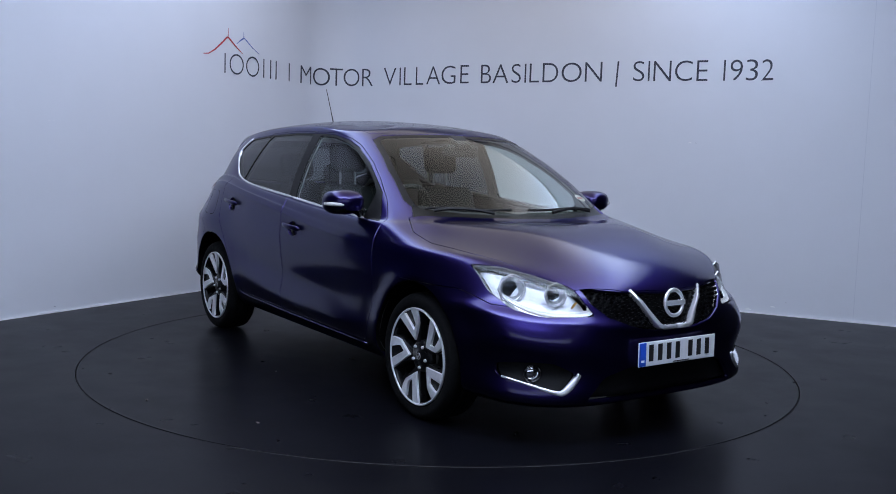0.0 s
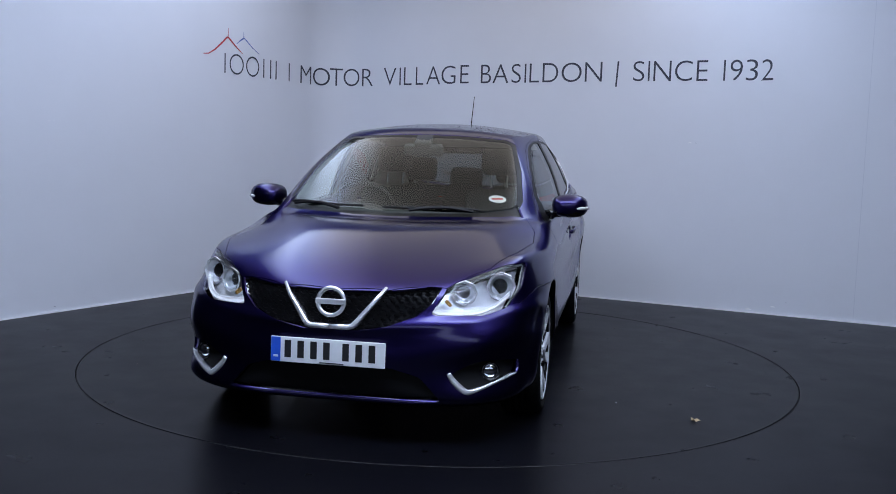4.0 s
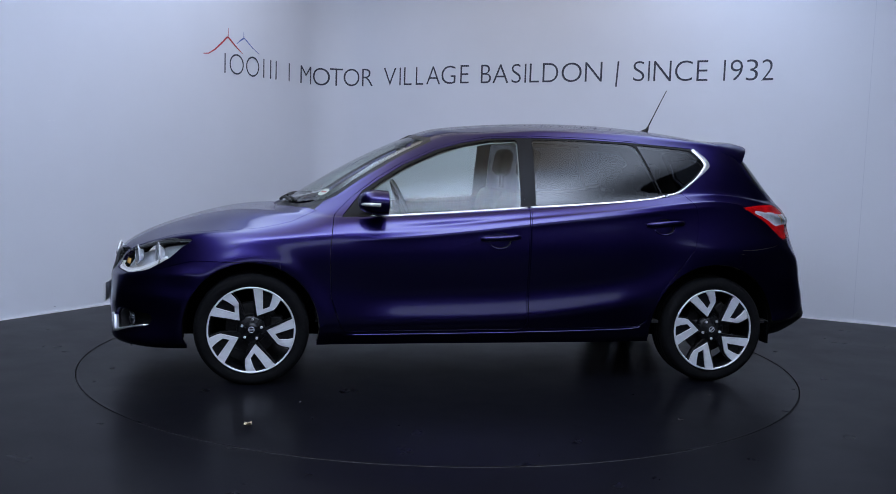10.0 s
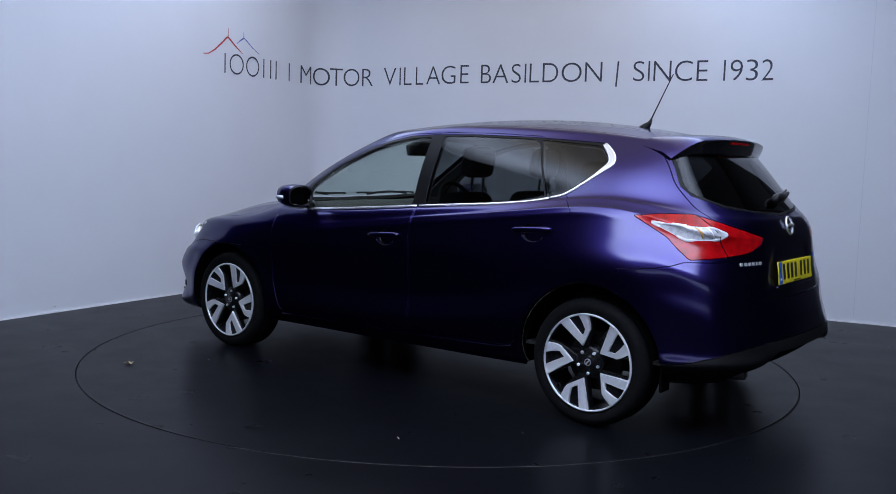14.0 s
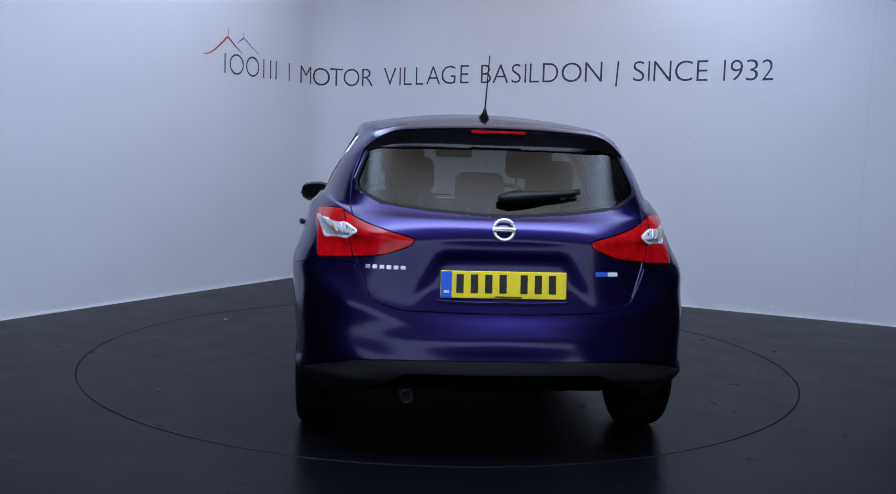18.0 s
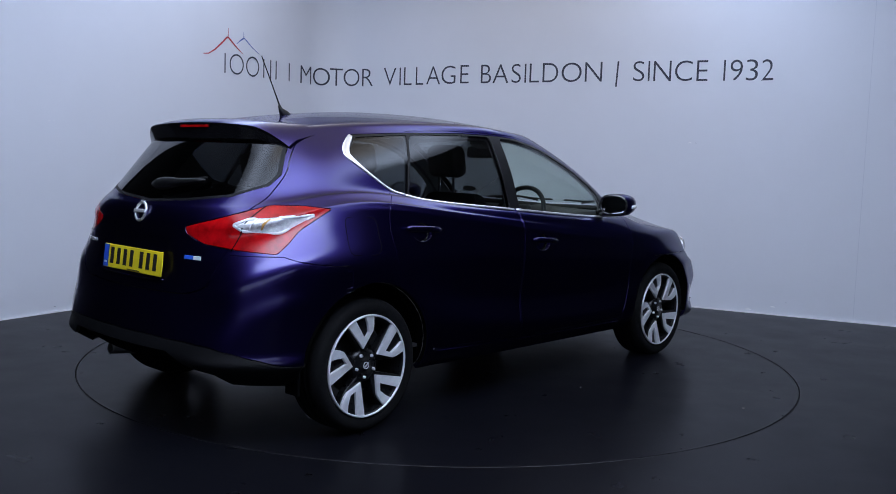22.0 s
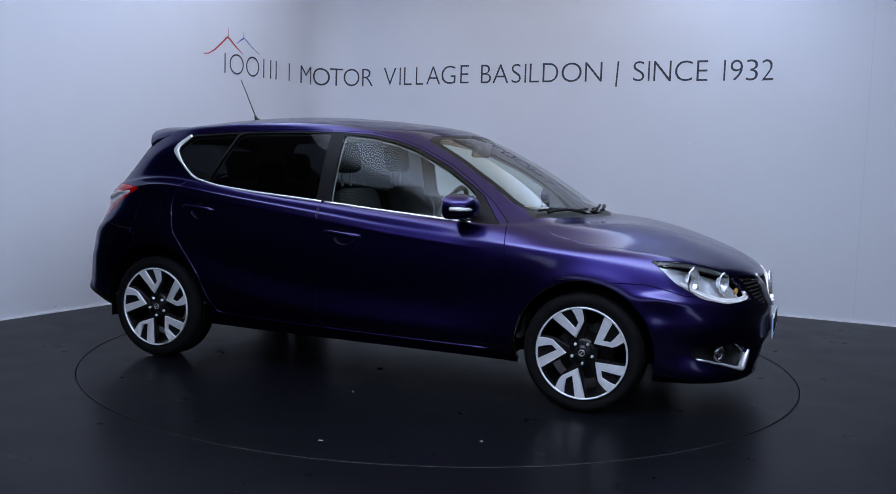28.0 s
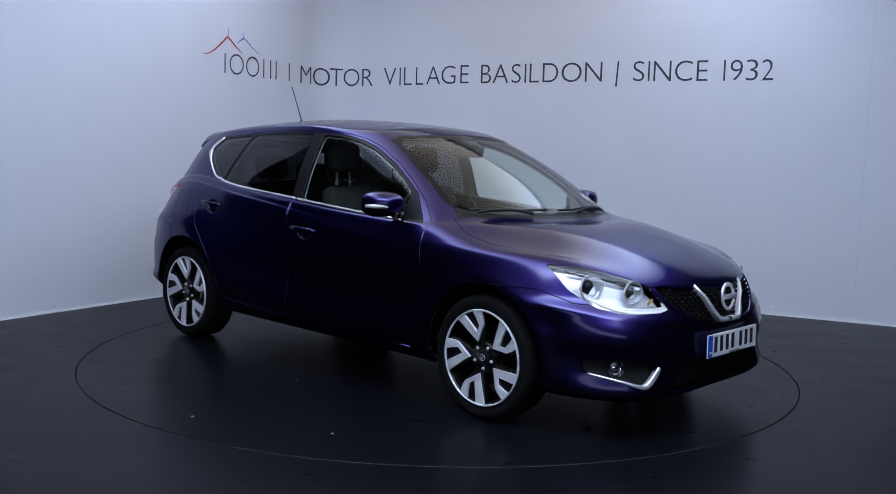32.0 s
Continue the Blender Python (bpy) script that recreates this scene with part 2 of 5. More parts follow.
def glyph(char):
    """A letter's outline as flat triangles in a unit box."""
    cu = bpy.data.curves.new("glyph", "FONT")
    cu.body, cu.offset, cu.resolution_u = char, -0.013, 6
    ob = new("glyph", cu)
    me = bpy.data.meshes.new_from_object(ob.evaluated_get(bpy.context.evaluated_depsgraph_get()))
    bpy.data.objects.remove(ob)
    co = np.array([v.co[:2] for v in me.vertices])
    fs = [tuple(p.vertices) for p in me.polygons]
    lo, hi = co.min(0), co.max(0)
    bpy.data.meshes.remove(me)
    return (co - lo) / (hi - lo), fs


def wall_letter(bm, char, s0, s1, z0, z1):
    co, fs = glyph(char)
    vs = [bm.verts.new(on_wall(s0 + x * (s1 - s0), z0 + y * (z1 - z0))) for x, y in co]
    for f in fs:
        bm.faces.new([vs[k] for k in f])


def wall_line(bm, pts, w):
    """A painted stroke through (s, z) points; w: its width, or one width for each point."""
    n = len(pts)
    ws = w if isinstance(w, (list, tuple)) else [w] * n
    left, right = [], []
    for i, (s, z) in enumerate(pts):
        d = Vector(pts[min(i + 1, n - 1)]) - Vector(pts[max(i - 1, 0)])
        d.normalize()
        nx, nz = -d.y * ws[i] / 2, d.x * ws[i] / 2
        left.append(bm.verts.new(on_wall(s + nx, z + nz)))
        right.append(bm.verts.new(on_wall(s - nx, z - nz)))
    for i in range(n - 1):
        bm.faces.new((left[i], right[i], right[i + 1], left[i + 1]))


WORDS = (
    ("motor", ("M", -.527, -.345, 2.012), ("O", -.312, -.055, 2.012), ("T", -.058, .118, 2.018), ("O", .125, .345, 2.02), ("R", .385, .522, 2.02)),
    ("village", ("V", .652, .800, 2.024), ("I", .843, .853, 2.026), ("L", .893, .985, 2.028), ("L", 1.033, 1.118, 2.03), ("A", 1.155, 1.315, 2.033), ("G", 1.328, 1.487, 2.036), ("E", 1.540, 1.634, 2.04)),
    ("basildon", ("B", 1.768, 1.878, 2.04), ("A", 1.895, 2.065, 2.04), ("S", 2.097, 2.195, 2.041), ("I", 2.237, 2.247, 2.042), ("L", 2.285, 2.385, 2.043), ("D", 2.420, 2.578, 2.044), ("O", 2.612, 2.812, 2.044), ("N", 2.845, 3.012, 2.046)),
    ("since", ("S", 3.308, 3.412, 2.046), ("I", 3.449, 3.459, 2.046), ("N", 3.497, 3.658, 2.045), ("C", 3.692, 3.848, 2.044), ("E", 3.886, 3.984, 2.043)),
    ("year", ("1", 4.12, 4.136, 2.043), ("9", 4.178, 4.283, 2.043), ("3", 4.312, 4.412, 2.043), ("2", 4.443, 4.542, 2.042)),
)
sign = tagged(new("wall_lettering"), "thin dark capital lettering MOTOR VILLAGE BASILDON SINCE 1932 across the wall", "sign")
for word, *chars in WORDS:
    bm = bmesh.new()
    for c, s0, s1, z0 in chars:
        if c in "I1":
            wall_line(bm, [((s0 + s1) / 2, z0), ((s0 + s1) / 2, z0 + 0.182)], 0.016)
        else:
            wall_letter(bm, c, s0, s1, z0, z0 + 0.182)
    part("word", bm, LETTER, sign)
bm = bmesh.new()
wall_line(bm, [(3.150, 1.996), (3.164, 2.232)], 0.016)
part("divider", bm, LETTER, sign)
# the first word stands as plain strokes and rings
bm = bmesh.new()
for s in (-1.618, -1.085, -0.985, -0.905, -0.705):
    wall_line(bm, [(s, 2.016), (s, 2.198)], 0.015)
for s0, s1 in ((-1.559, -1.367), (-1.336, -1.151)):
    c, r = (s0 + s1) / 2, (s1 - s0) / 2 - 0.008
    wall_line(bm, [(c + r * math.cos(k * math.pi / 16), 2.108 + 0.088 * math.sin(k * math.pi / 16)) for k in range(33)], 0.015)
tagged(part("stroke", bm, LETTER, sign), kind="stuff")

roof_sign = tagged(new("roof_emblem"), "red and blue line emblem of two gables on the wall", "sign")


def gable(pts, spire, mat, ws):
    bm = bmesh.new()
    wall_line(bm, pts, ws)
    part("gable", bm, mat, roof_sign)
    bm = bmesh.new()
    wall_line(bm, spire, [0.010, 0.004])
    part("spire", bm, mat, roof_sign)


gable([(-1.896, 2.165), (-1.83, 2.172), (-1.75, 2.215), (-1.66, 2.285), (-1.60, 2.338), (-1.582, 2.345), (-1.565, 2.338), (-1.48, 2.275), (-1.385, 2.215)],
      [(-1.580, 2.352), (-1.578, 2.43)], REDLINE, [0.006, 0.01, 0.014, 0.017, 0.018, 0.018, 0.018, 0.014, 0.006])
gable([(-1.465, 2.300), (-1.40, 2.345), (-1.368, 2.362), (-1.345, 2.352), (-1.25, 2.285), (-1.155, 2.238)],
      [(-1.370, 2.366), (-1.372, 2.42)], BLUELINE, [0.008, 0.013, 0.014, 0.013, 0.009, 0.005])

# scuffs and drill marks on the wall
MARK = plain("grey_scuff", (0.36, 0.37, 0.42), 0.7)
SEAM = plain("wall_joint", (0.58, 0.6, 0.67), 0.6, vary=0.02)
PALE = plain("pale_filler", (0.78, 0.79, 0.82), 0.7)
for s, z, w, m in ((-3.49, 1.48, 0.02, PALE), (-3.45, 1.482, 0.014, PALE), (3.86, 1.492, 0.03, PALE), (3.91, 1.49, 0.016, MARK), (4.764, 0.118, 0.014, MARK), (4.66, 0.07, 0.04, PALE), (-3.46, 0.045, 0.02, MARK), (4.45, 0.03, 0.05, PALE)):
    bm = bmesh.new()
    wall_line(bm, [(s - w / 2, z), (s, z + w * 0.12), (s + w / 2, z - w * 0.05)], [w * 0.2, w * 0.35, w * 0.15])
    tagged(part("wall_mark", bm, m), "small scuff mark on the painted wall", "mark", "wall marks", "structure")
bm = bmesh.new()
wall_line(bm, [(5.31, 0.02), (5.315, CEILING_Z - 0.01)], 0.005)
tagged(part("wall_seam", bm, SEAM), "faint upright joint between wall panels", "wall seam", kind="structure")

# ---------------------------------------------------------------- car: materials
CAR_X, CAR_Y = -0.178, -0.080


def paint_mat():
    m, t, b, nodes, links = node_mat("purple_metallic_paint")
    flake = noise_tex(t, 1400, 1.0, 0.4)
    links.new(ramp(t, flake, [(0.35, (0.0150, 0.0096, 0.068)), (0.65, (0.0230, 0.0150, 0.104))]), b.inputs["Base Color"])
    b.inputs["Metallic"].default_value = 1.0
    links.new(ramp(t, noise_tex(t, 2.2, 4), [(0.3, (0.30,) * 3), (0.7, (0.34,) * 3)]), b.inputs["Roughness"])
    b.inputs["Specular Tint"].default_value = (0.22, 0.19, 0.45, 1)
    b.inputs["Coat Weight"].default_value = 0.95
    b.inputs["Coat Roughness"].default_value = 0.12
    b.inputs["Coat IOR"].default_value = 1.43
    return m


def glass_mat(name, tint, gloss_ior=1.5):
    m = bpy.data.materials.new(name)
    m.use_nodes = True
    t = m.node_tree
    t.nodes.clear()
    out = t.nodes.new("ShaderNodeOutputMaterial")
    mix = t.nodes.new("ShaderNodeMixShader")
    tr = t.nodes.new("ShaderNodeBsdfTransparent")
    gl = t.nodes.new("ShaderNodeBsdfGlossy")
    fr = t.nodes.new("ShaderNodeLayerWeight")
    fr.inputs["Blend"].default_value = 0.5
    po = t.nodes.new("ShaderNodeMath")
    po.operation = "POWER"
    po.inputs[1].default_value = 4.5
    t.links.new(fr.outputs["Facing"], po.inputs[0])
    mr = t.nodes.new("ShaderNodeMapRange")
    mr.inputs["To Min"].default_value, mr.inputs["To Max"].default_value = ((gloss_ior - 1) / (gloss_ior + 1)) ** 2, 0.95
    t.links.new(po.outputs[0], mr.inputs["Value"])
    tr.inputs["Color"].default_value = (*tint, 1)
    gl.inputs["Roughness"].default_value = 0.015
    t.links.new(mr.outputs[0], mix.inputs[0])
    t.links.new(tr.outputs[0], mix.inputs[1])
    t.links.new(gl.outputs[0], mix.inputs[2])
    t.links.new(mix.outputs[0], out.inputs[0])
    return m


PAINT = paint_mat()
GLASS = glass_mat("clear_car_glass", (0.80, 0.87, 0.84), 1.45)
SCREEN = glass_mat("windscreen_glass", (0.80, 0.88, 0.82), 1.45)
PRIVACY = glass_mat("dark_privacy_glass", (0.13, 0.14, 0.15), 1.52)
LENS = glass_mat("clear_lamp_lens", (0.96, 0.97, 0.98), 1.45)
REDLENS = plain("red_lamp_lens", (0.36, 0.002, 0.004), 0.2, vary=0.35, scale=22, coat=0.35, spec=0.2)
CLEARLENS = plain("frosted_white_lens", (0.60, 0.60, 0.63), 0.2, vary=0.06, coat=1.0)
BLACK = plain("black_plastic", (0.006, 0.006, 0.007), 0.45, grain=0.15, spec=0.25)
PILLAR = plain("satin_black_film", (0.006, 0.006, 0.007), 0.4, spec=0.15)
GLOSSBLACK = plain("gloss_black", (0.010, 0.010, 0.012), 0.12, coat=0.6)
RUBBER = plain("tyre_rubber", (0.0045, 0.0045, 0.005), 0.85, grain=0.2, grain_scale=120, spec=0.12)
CHROME = plain("chrome", (0.80, 0.81, 0.84), 0.16, metal=0.65, vary=0.03)
SATIN = plain("machined_alloy", (0.78, 0.79, 0.82), 0.36, metal=0.35, vary=0.06, scale=40)
WHEELBLACK = plain("black_wheel_paint", (0.006, 0.006, 0.007), 0.3, coat=0.15, spec=0.2)
# mirror colour darkened to stand for the dark hall it would reflect
MIRRORGLASS = plain("darkened_mirror", (0.26, 0.27, 0.30), 0.04, metal=1.0, vary=0.02)
TAILCLEAR = plain("clear_tail_lens", (0.52, 0.52, 0.55), 0.25, metal=0.2, vary=0.25, scale=60, coat=0.7)
MESHBLACK = plain("black_grille_mesh", (0.005, 0.005, 0.006), 0.5, spec=0.15)
FABRIC = plain("dark_seat_fabric", (0.024, 0.025, 0.026), 0.9, grain=0.4, grain_scale=500)
DASH = plain("dark_dashboard", (0.03, 0.03, 0.032), 0.7, grain=0.2)
LINING = plain("light_roof_lining", (0.36, 0.37, 0.36), 0.9, vary=0.04)
UNDER = plain("black_underbody", (0.0025, 0.0025, 0.003), 0.9, spec=0.03)
STEEL = plain("brake_steel", (0.25, 0.25, 0.25), 0.4, metal=0.9, vary=0.2)
DISC = plain("dark_brake_iron", (0.035, 0.034, 0.034), 0.5, metal=0.8, vary=0.3, scale=50)
HOUSING = plain("silver_lamp_housing", (0.74, 0.75, 0.79), 0.32, metal=0.5, vary=0.08, scale=30)
REFLECT = plain("lamp_reflector", (0.85, 0.86, 0.9), 0.12, metal=1.0, vary=0.03)
LAMPGLOW = glow("running_light", (0.62, 0.65, 0.70), 0.35)

# ---------------------------------------------------------------- car: the body's curves
# Sixteen stations run from the middle of the nose round the left side to the middle of the tail.
# Each line gives (x ahead, y to the left, z up) at those stations.
CURVES = (
    # lower lip
    ((2.07, 0, .175), (2.07, .3, .175), (2.01, .56, .175), (1.86, .72, .18), (1.66, .8, .2), (1.35, .81, .21), (.95, .8, .215), (.35, .8, .22),
     (-.21, .8, .225), (-.75, .8, .23), (-1.1, .8, .24), (-1.45, .79, .25), (-1.83, .72, .27), (-1.99, .5, .28), (-2.04, .25, .28), (-2.05, 0, .28)),
    # sill and bumper turn
    ((2.19, 0, .215), (2.185, .31, .215), (2.135, .595, .22), (1.962, .798, .235), (1.69, .85, .25), (1.35, .865, .27), (.95, .85, .275), (.35, .848, .285),
     (-.21, .848, .295), (-.75, .85, .305), (-1.1, .86, .32), (-1.45, .87, .33), (-1.885, .79, .35), (-2.075, .53, .36), (-2.13, .26, .36), (-2.145, 0, .36)),
    # door's lower crest
    ((2.225, 0, .35), (2.205, .32, .35), (2.1, .6, .35), (1.925, .772, .36), (1.69, .875, .38), (1.35, .895, .4), (.95, .882, .36), (.35, .882, .37),
     (-.21, .884, .39), (-.75, .888, .46), (-1.1, .895, .52), (-1.45, .888, .5), (-1.89, .81, .46), (-2.075, .545, .46), (-2.14, .27, .46), (-2.155, 0, .46)),
    # bumper's widest line
    ((2.235, 0, .48), (2.205, .33, .48), (2.125, .62, .49), (1.97, .803, .515), (1.69, .878, .54), (1.35, .898, .56), (.95, .875, .54), (.35, .872, .54),
     (-.21, .873, .56), (-.75, .882, .62), (-1.1, .895, .66), (-1.45, .888, .64), (-1.885, .815, .57), (-2.05, .545, .56), (-2.115, .27, .56), (-2.13, 0, .56)),
    # under the lamps
    ((2.205, 0, .6), (2.175, .32, .6), (2.062, .575, .61), (1.89, .752, .635), (1.68, .855, .67), (1.35, .89, .7), (.95, .89, .69), (.35, .89, .71),
     (-.21, .891, .75), (-.75, .894, .8), (-1.1, .888, .84), (-1.45, .893, .825), (-1.872, .81, .735), (-2.012, .54, .68), (-2.07, .26, .65), (-2.08, 0, .65)),
    # shoulder crease, leading edge of the bonnet
    ((2.165, 0, .705), (2.14, .27, .712), (2.04, .5, .725), (1.87, .69, .775), (1.66, .795, .81), (1.35, .862, .815), (.95, .884, .815), (.35, .88, .855),
     (-.21, .879, .925), (-.75, .875, .99), (-1.12, .857, 1.03), (-1.48, .82, 1.04), (-1.805, .726, .925), (-1.985, .5, .9), (-2.02, .25, .89), (-2.025, 0, .89)),
    # bonnet and flank above the crease
    ((1.98, 0, .802), (1.95, .28, .808), (1.86, .49, .816), (1.73, .655, .834), (1.56, .758, .848), (1.31, .825, .856), (.95, .866, .868), (.34, .864, .905),
     (-.21, .864, .962), (-.74, .86, 1.018), (-1.12, .845, 1.062), (-1.47, .803, 1.072), (-1.82, .727, .98), (-1.975, .495, .955), (-2.012, .25, .95), (-2.018, 0, .95)),
    ((1.67, 0, .896), (1.65, .27, .902), (1.57, .47, .906), (1.46, .61, .906), (1.33, .7, .902), (1.16, .79, .898), (.92, .842, .912), (.33, .853, .94),
     (-.21, .852, .99), (-.73, .846, 1.04), (-1.12, .822, 1.088), (-1.46, .784, 1.098), (-1.8, .7, 1.025), (-1.955, .49, 1.003), (-1.997, .25, .998), (-2.004, 0, .998)),
    ((1.42, 0, .941), (1.405, .26, .946), (1.335, .46, .953), (1.235, .6, .955), (1.14, .69, .953), (1.01, .762, .949), (.856, .815, .946), (.325, .832, .966),
     (-.21, .832, 1.01), (-.715, .825, 1.055), (-1.12, .802, 1.107), (-1.455, .77, 1.118), (-1.775, .675, 1.065), (-1.925, .48, 1.045), (-1.972, .25, 1.038), (-1.98, 0, 1.036)),
    # foot of the glass
    ((1.215, 0, .984), (1.2, .25, .986), (1.14, .45, .99), (1.07, .59, .998), (.995, .67, 1.004), (.9, .735, .999), (.76, .79, .985), (.32, .81, .985),
     (-.21, .81, 1.025), (-.7, .8, 1.066), (-1.12, .78, 1.122), (-1.45, .745, 1.135), (-1.745, .65, 1.105), (-1.885, .47, 1.085), (-1.935, .25, 1.075), (-1.945, 0, 1.072)),
    # half way up the glass
    ((.825, 0, 1.228), (.818, .26, 1.226), (.778, .45, 1.22), (.728, .57, 1.215), (.668, .635, 1.212), (.578, .685, 1.207), (.447, .718, 1.195), (.1, .735, 1.21),
     (-.3, .74, 1.235), (-.74, .73, 1.255), (-1.15, .71, 1.275), (-1.46, .678, 1.275), (-1.665, .593, 1.25), (-1.755, .45, 1.245), (-1.8, .24, 1.242), (-1.81, 0, 1.24)),
    # head of the glass, roof rail
    ((.392, 0, 1.42), (.388, .25, 1.417), (.362, .42, 1.408), (.322, .515, 1.4), (.268, .56, 1.397), (.182, .592, 1.396), (.055, .612, 1.405), (-.15, .628, 1.42),
     (-.4, .634, 1.427), (-.78, .627, 1.423), (-1.18, .607, 1.405), (-1.43, .578, 1.392), (-1.565, .53, 1.385), (-1.61, .42, 1.395), (-1.63, .22, 1.405), (-1.635, 0, 1.41)),
    # roof
    ((.23, 0, 1.46), (.228, .23, 1.457), (.205, .38, 1.448), (.17, .465, 1.442), (.122, .505, 1.441), (.045, .54, 1.442), (-.075, .557, 1.449), (-.25, .567, 1.464),
     (-.46, .571, 1.47), (-.8, .566, 1.465), (-1.14, .55, 1.448), (-1.36, .522, 1.426), (-1.46, .47, 1.418), (-1.5, .37, 1.424), (-1.52, .2, 1.431), (-1.53, 0, 1.435)),
)
ROOF_X = (.03, .02, 0, -.04, -.09, -.15, -.24, -.36, -.52, -.80, -1.06, -1.22, -1.31, -1.36, -1.40, -1.43)


def control_net():
    rows = [np.array(c, float) for c in CURVES]
    crown = np.array([(x, 0.0, 1.531 - (0.075 if x > -0.62 else 0.125) * (x + 0.62) ** 2) for x in ROOF_X])
    half = 0.5 * (rows[-1] + crown)
    half[:, 2] = rows[-1][:, 2] + 0.80 * (crown[:, 2] - rows[-1][:, 2])
    rows = np.array(rows + [half, crown])
    # the bonnet's crown stands a little over its edges, and so do roof and screen
    for i, lift in ((6, .014), (7, .020), (8, .016), (9, .006), (11, .006), (12, .012)):
        mid = np.clip(1.0 - (np.abs(rows[i, :, 1]) / 0.62) ** 2, 0, 1)
        ahead = (rows[i, :, 0] > 0.0) if i < 11 else True
        rows[i, :, 2] += lift * np.where(ahead, mid, 0.0)
    rows[11:13, :, 2] += 0.005
    return rows


FLIP = np.array([1.0, -1.0, 1.0])


def padded(net):
    """Adds what lies past the edges: the mirror image across the middle plane, and a straight run at the lip."""
    left, right = net[:, 1:2] * FLIP, net[:, -2:-1] * FLIP
    net = np.concatenate([left, net, right], 1)
    below = 2 * net[0:1] - net[1:2]
    above = net[-2:-1] * FLIP
    return np.concatenate([below, net, above], 0)


def fair_net(net):
    """Control points whose cubic B-spline passes close by the curves."""
    p = net.copy()
    for _ in range(3):
        q = padded(p)
        s = (q[:, :-2] + 4 * q[:, 1:-1] + q[:, 2:]) / 6
        s = (s[:-2] + 4 * s[1:-1] + s[2:]) / 6
        p = p + 0.85 * (net - s)
    return padded(p)


def basis(t):
    return np.array([(1 - t) ** 3, 3 * t ** 3 - 6 * t ** 2 + 4, -3 * t ** 3 + 3 * t ** 2 + 3 * t + 1, t ** 3]) / 6


def spline_matrix(count, per):
    """Rows of weights that turn padded control points into a fine line."""
    seg = count - 3
    m = np.zeros((seg * per + 1, count))
    for k in range(seg * per + 1):
        i, t = min(k // per, seg - 1), 0.0
        t = (k - i * per) / per
        m[k, i:i + 4] = basis(t)
    return m


def body_grid(pr=10, pc=14):
    net = fair_net(control_net())
    a, b = spline_matrix(net.shape[0], pr), spline_matrix(net.shape[1], pc)
    g = np.einsum("ri,ijk,cj->rck", a, net, b)
    g[:, 0, 1] = 0
    g[:, -1, 1] = 0
    g[-1, :, 1] = 0
    # wheel arches swell a little round their openings
    for cx in (1.35, -1.35):
        r = np.hypot(g[..., 0] - cx, g[..., 2] - 0.315)
        low = np.clip((g[..., 1] - 0.6) / 0.1, 0, 1) * np.clip((1.0 - g[..., 2]) / 0.3, 0, 1)
        g[..., 1] += (0.011 if cx > 0 else 0.007) * np.exp(-((r - 0.385) / (0.055 if cx > 0 else 0.08)) ** 2) * low
    # crisp shoulder crease and lower door crest
    for row, amount, wide, x_lo, x_hi in ((5, .0065, .022, -1.50, .84), (2, 0, .035, -1.0, .80)):
        line = g[row * pr]
        dz = g[..., 2] - line[None, :, 2]
        run = np.clip((line[:, 0] - x_lo) / .25, 0, 1) * np.clip((x_hi - line[:, 0]) / .25, 0, 1) * (line[:, 1] > .7)
        bulge = amount * np.exp(-np.abs(dz) / wide)
        if row == 2:
            bulge = .006 * np.exp(-(dz / .045) ** 2) - .007 * np.exp(-((dz - .13) / .07) ** 2)
        g[..., 1] += bulge * run[None, :] * (g[..., 1] > .5)
    # haunches swell under the crease
    g[..., 1] += 0.017 * np.exp(-((g[..., 0] + 1.50) / 0.30) ** 2 - ((g[..., 2] - 0.81) / 0.085) ** 2) * np.clip((g[..., 1] - 0.5) / 0.2, 0, 1)
    # sunk field for the rear plate
    z, y = g[..., 2], np.abs(g[..., 1])
    half = 0.29 + (0.90 - z) * 0.55
    soft = lambda v, w: np.clip(v / w, 0, 1) ** 2 * (3 - 2 * np.clip(v / w, 0, 1))
    field = soft(half - y, 0.08) * soft(0.915 - z, 0.06) * soft(z - 0.665, 0.10) * (g[..., 0] < -1.9)
    g[..., 0] += 0.010 * field
    # shelf under the headlights with a hollow below it, and the like round the tail
    zc = 0.545 + 0.065 * (y / 0.8) ** 2
    ahead = (g[..., 0] > 1.55) * soft(g[..., 0] - 1.55, 0.2)
    lift = ahead * (0.011 * np.exp(-((z - zc) / 0.026) ** 2) - 0.009 * np.exp(-((z - zc + 0.085) / 0.045) ** 2))
    zt = 0.605 + 0.15 * (y / 0.75) ** 3
    behind = soft(-1.60 - g[..., 0], 0.2)
    lift += behind * (0.007 * np.exp(-((z - zt) / 0.04) ** 2) - 0.009 * np.exp(-((z - zt + 0.12) / 0.06) ** 2))
    lift += behind * 0.022 * np.exp(-((z - 0.375) / 0.035) ** 2) * soft(y - 0.48, 0.12)
    out = np.stack([np.sign(g[..., 0]) * np.clip(1 - y / 1.1, 0.2, 1), np.clip(y / 0.9, 0, 1), 0 * z], -1)
    g += out * lift[..., None]
    g[:, 0, 1] = 0
    g[:, -1, 1] = 0
    g[-1, :, 1] = 0
    return g


GRID = body_grid()
NR, NC = GRID.shape[:2]


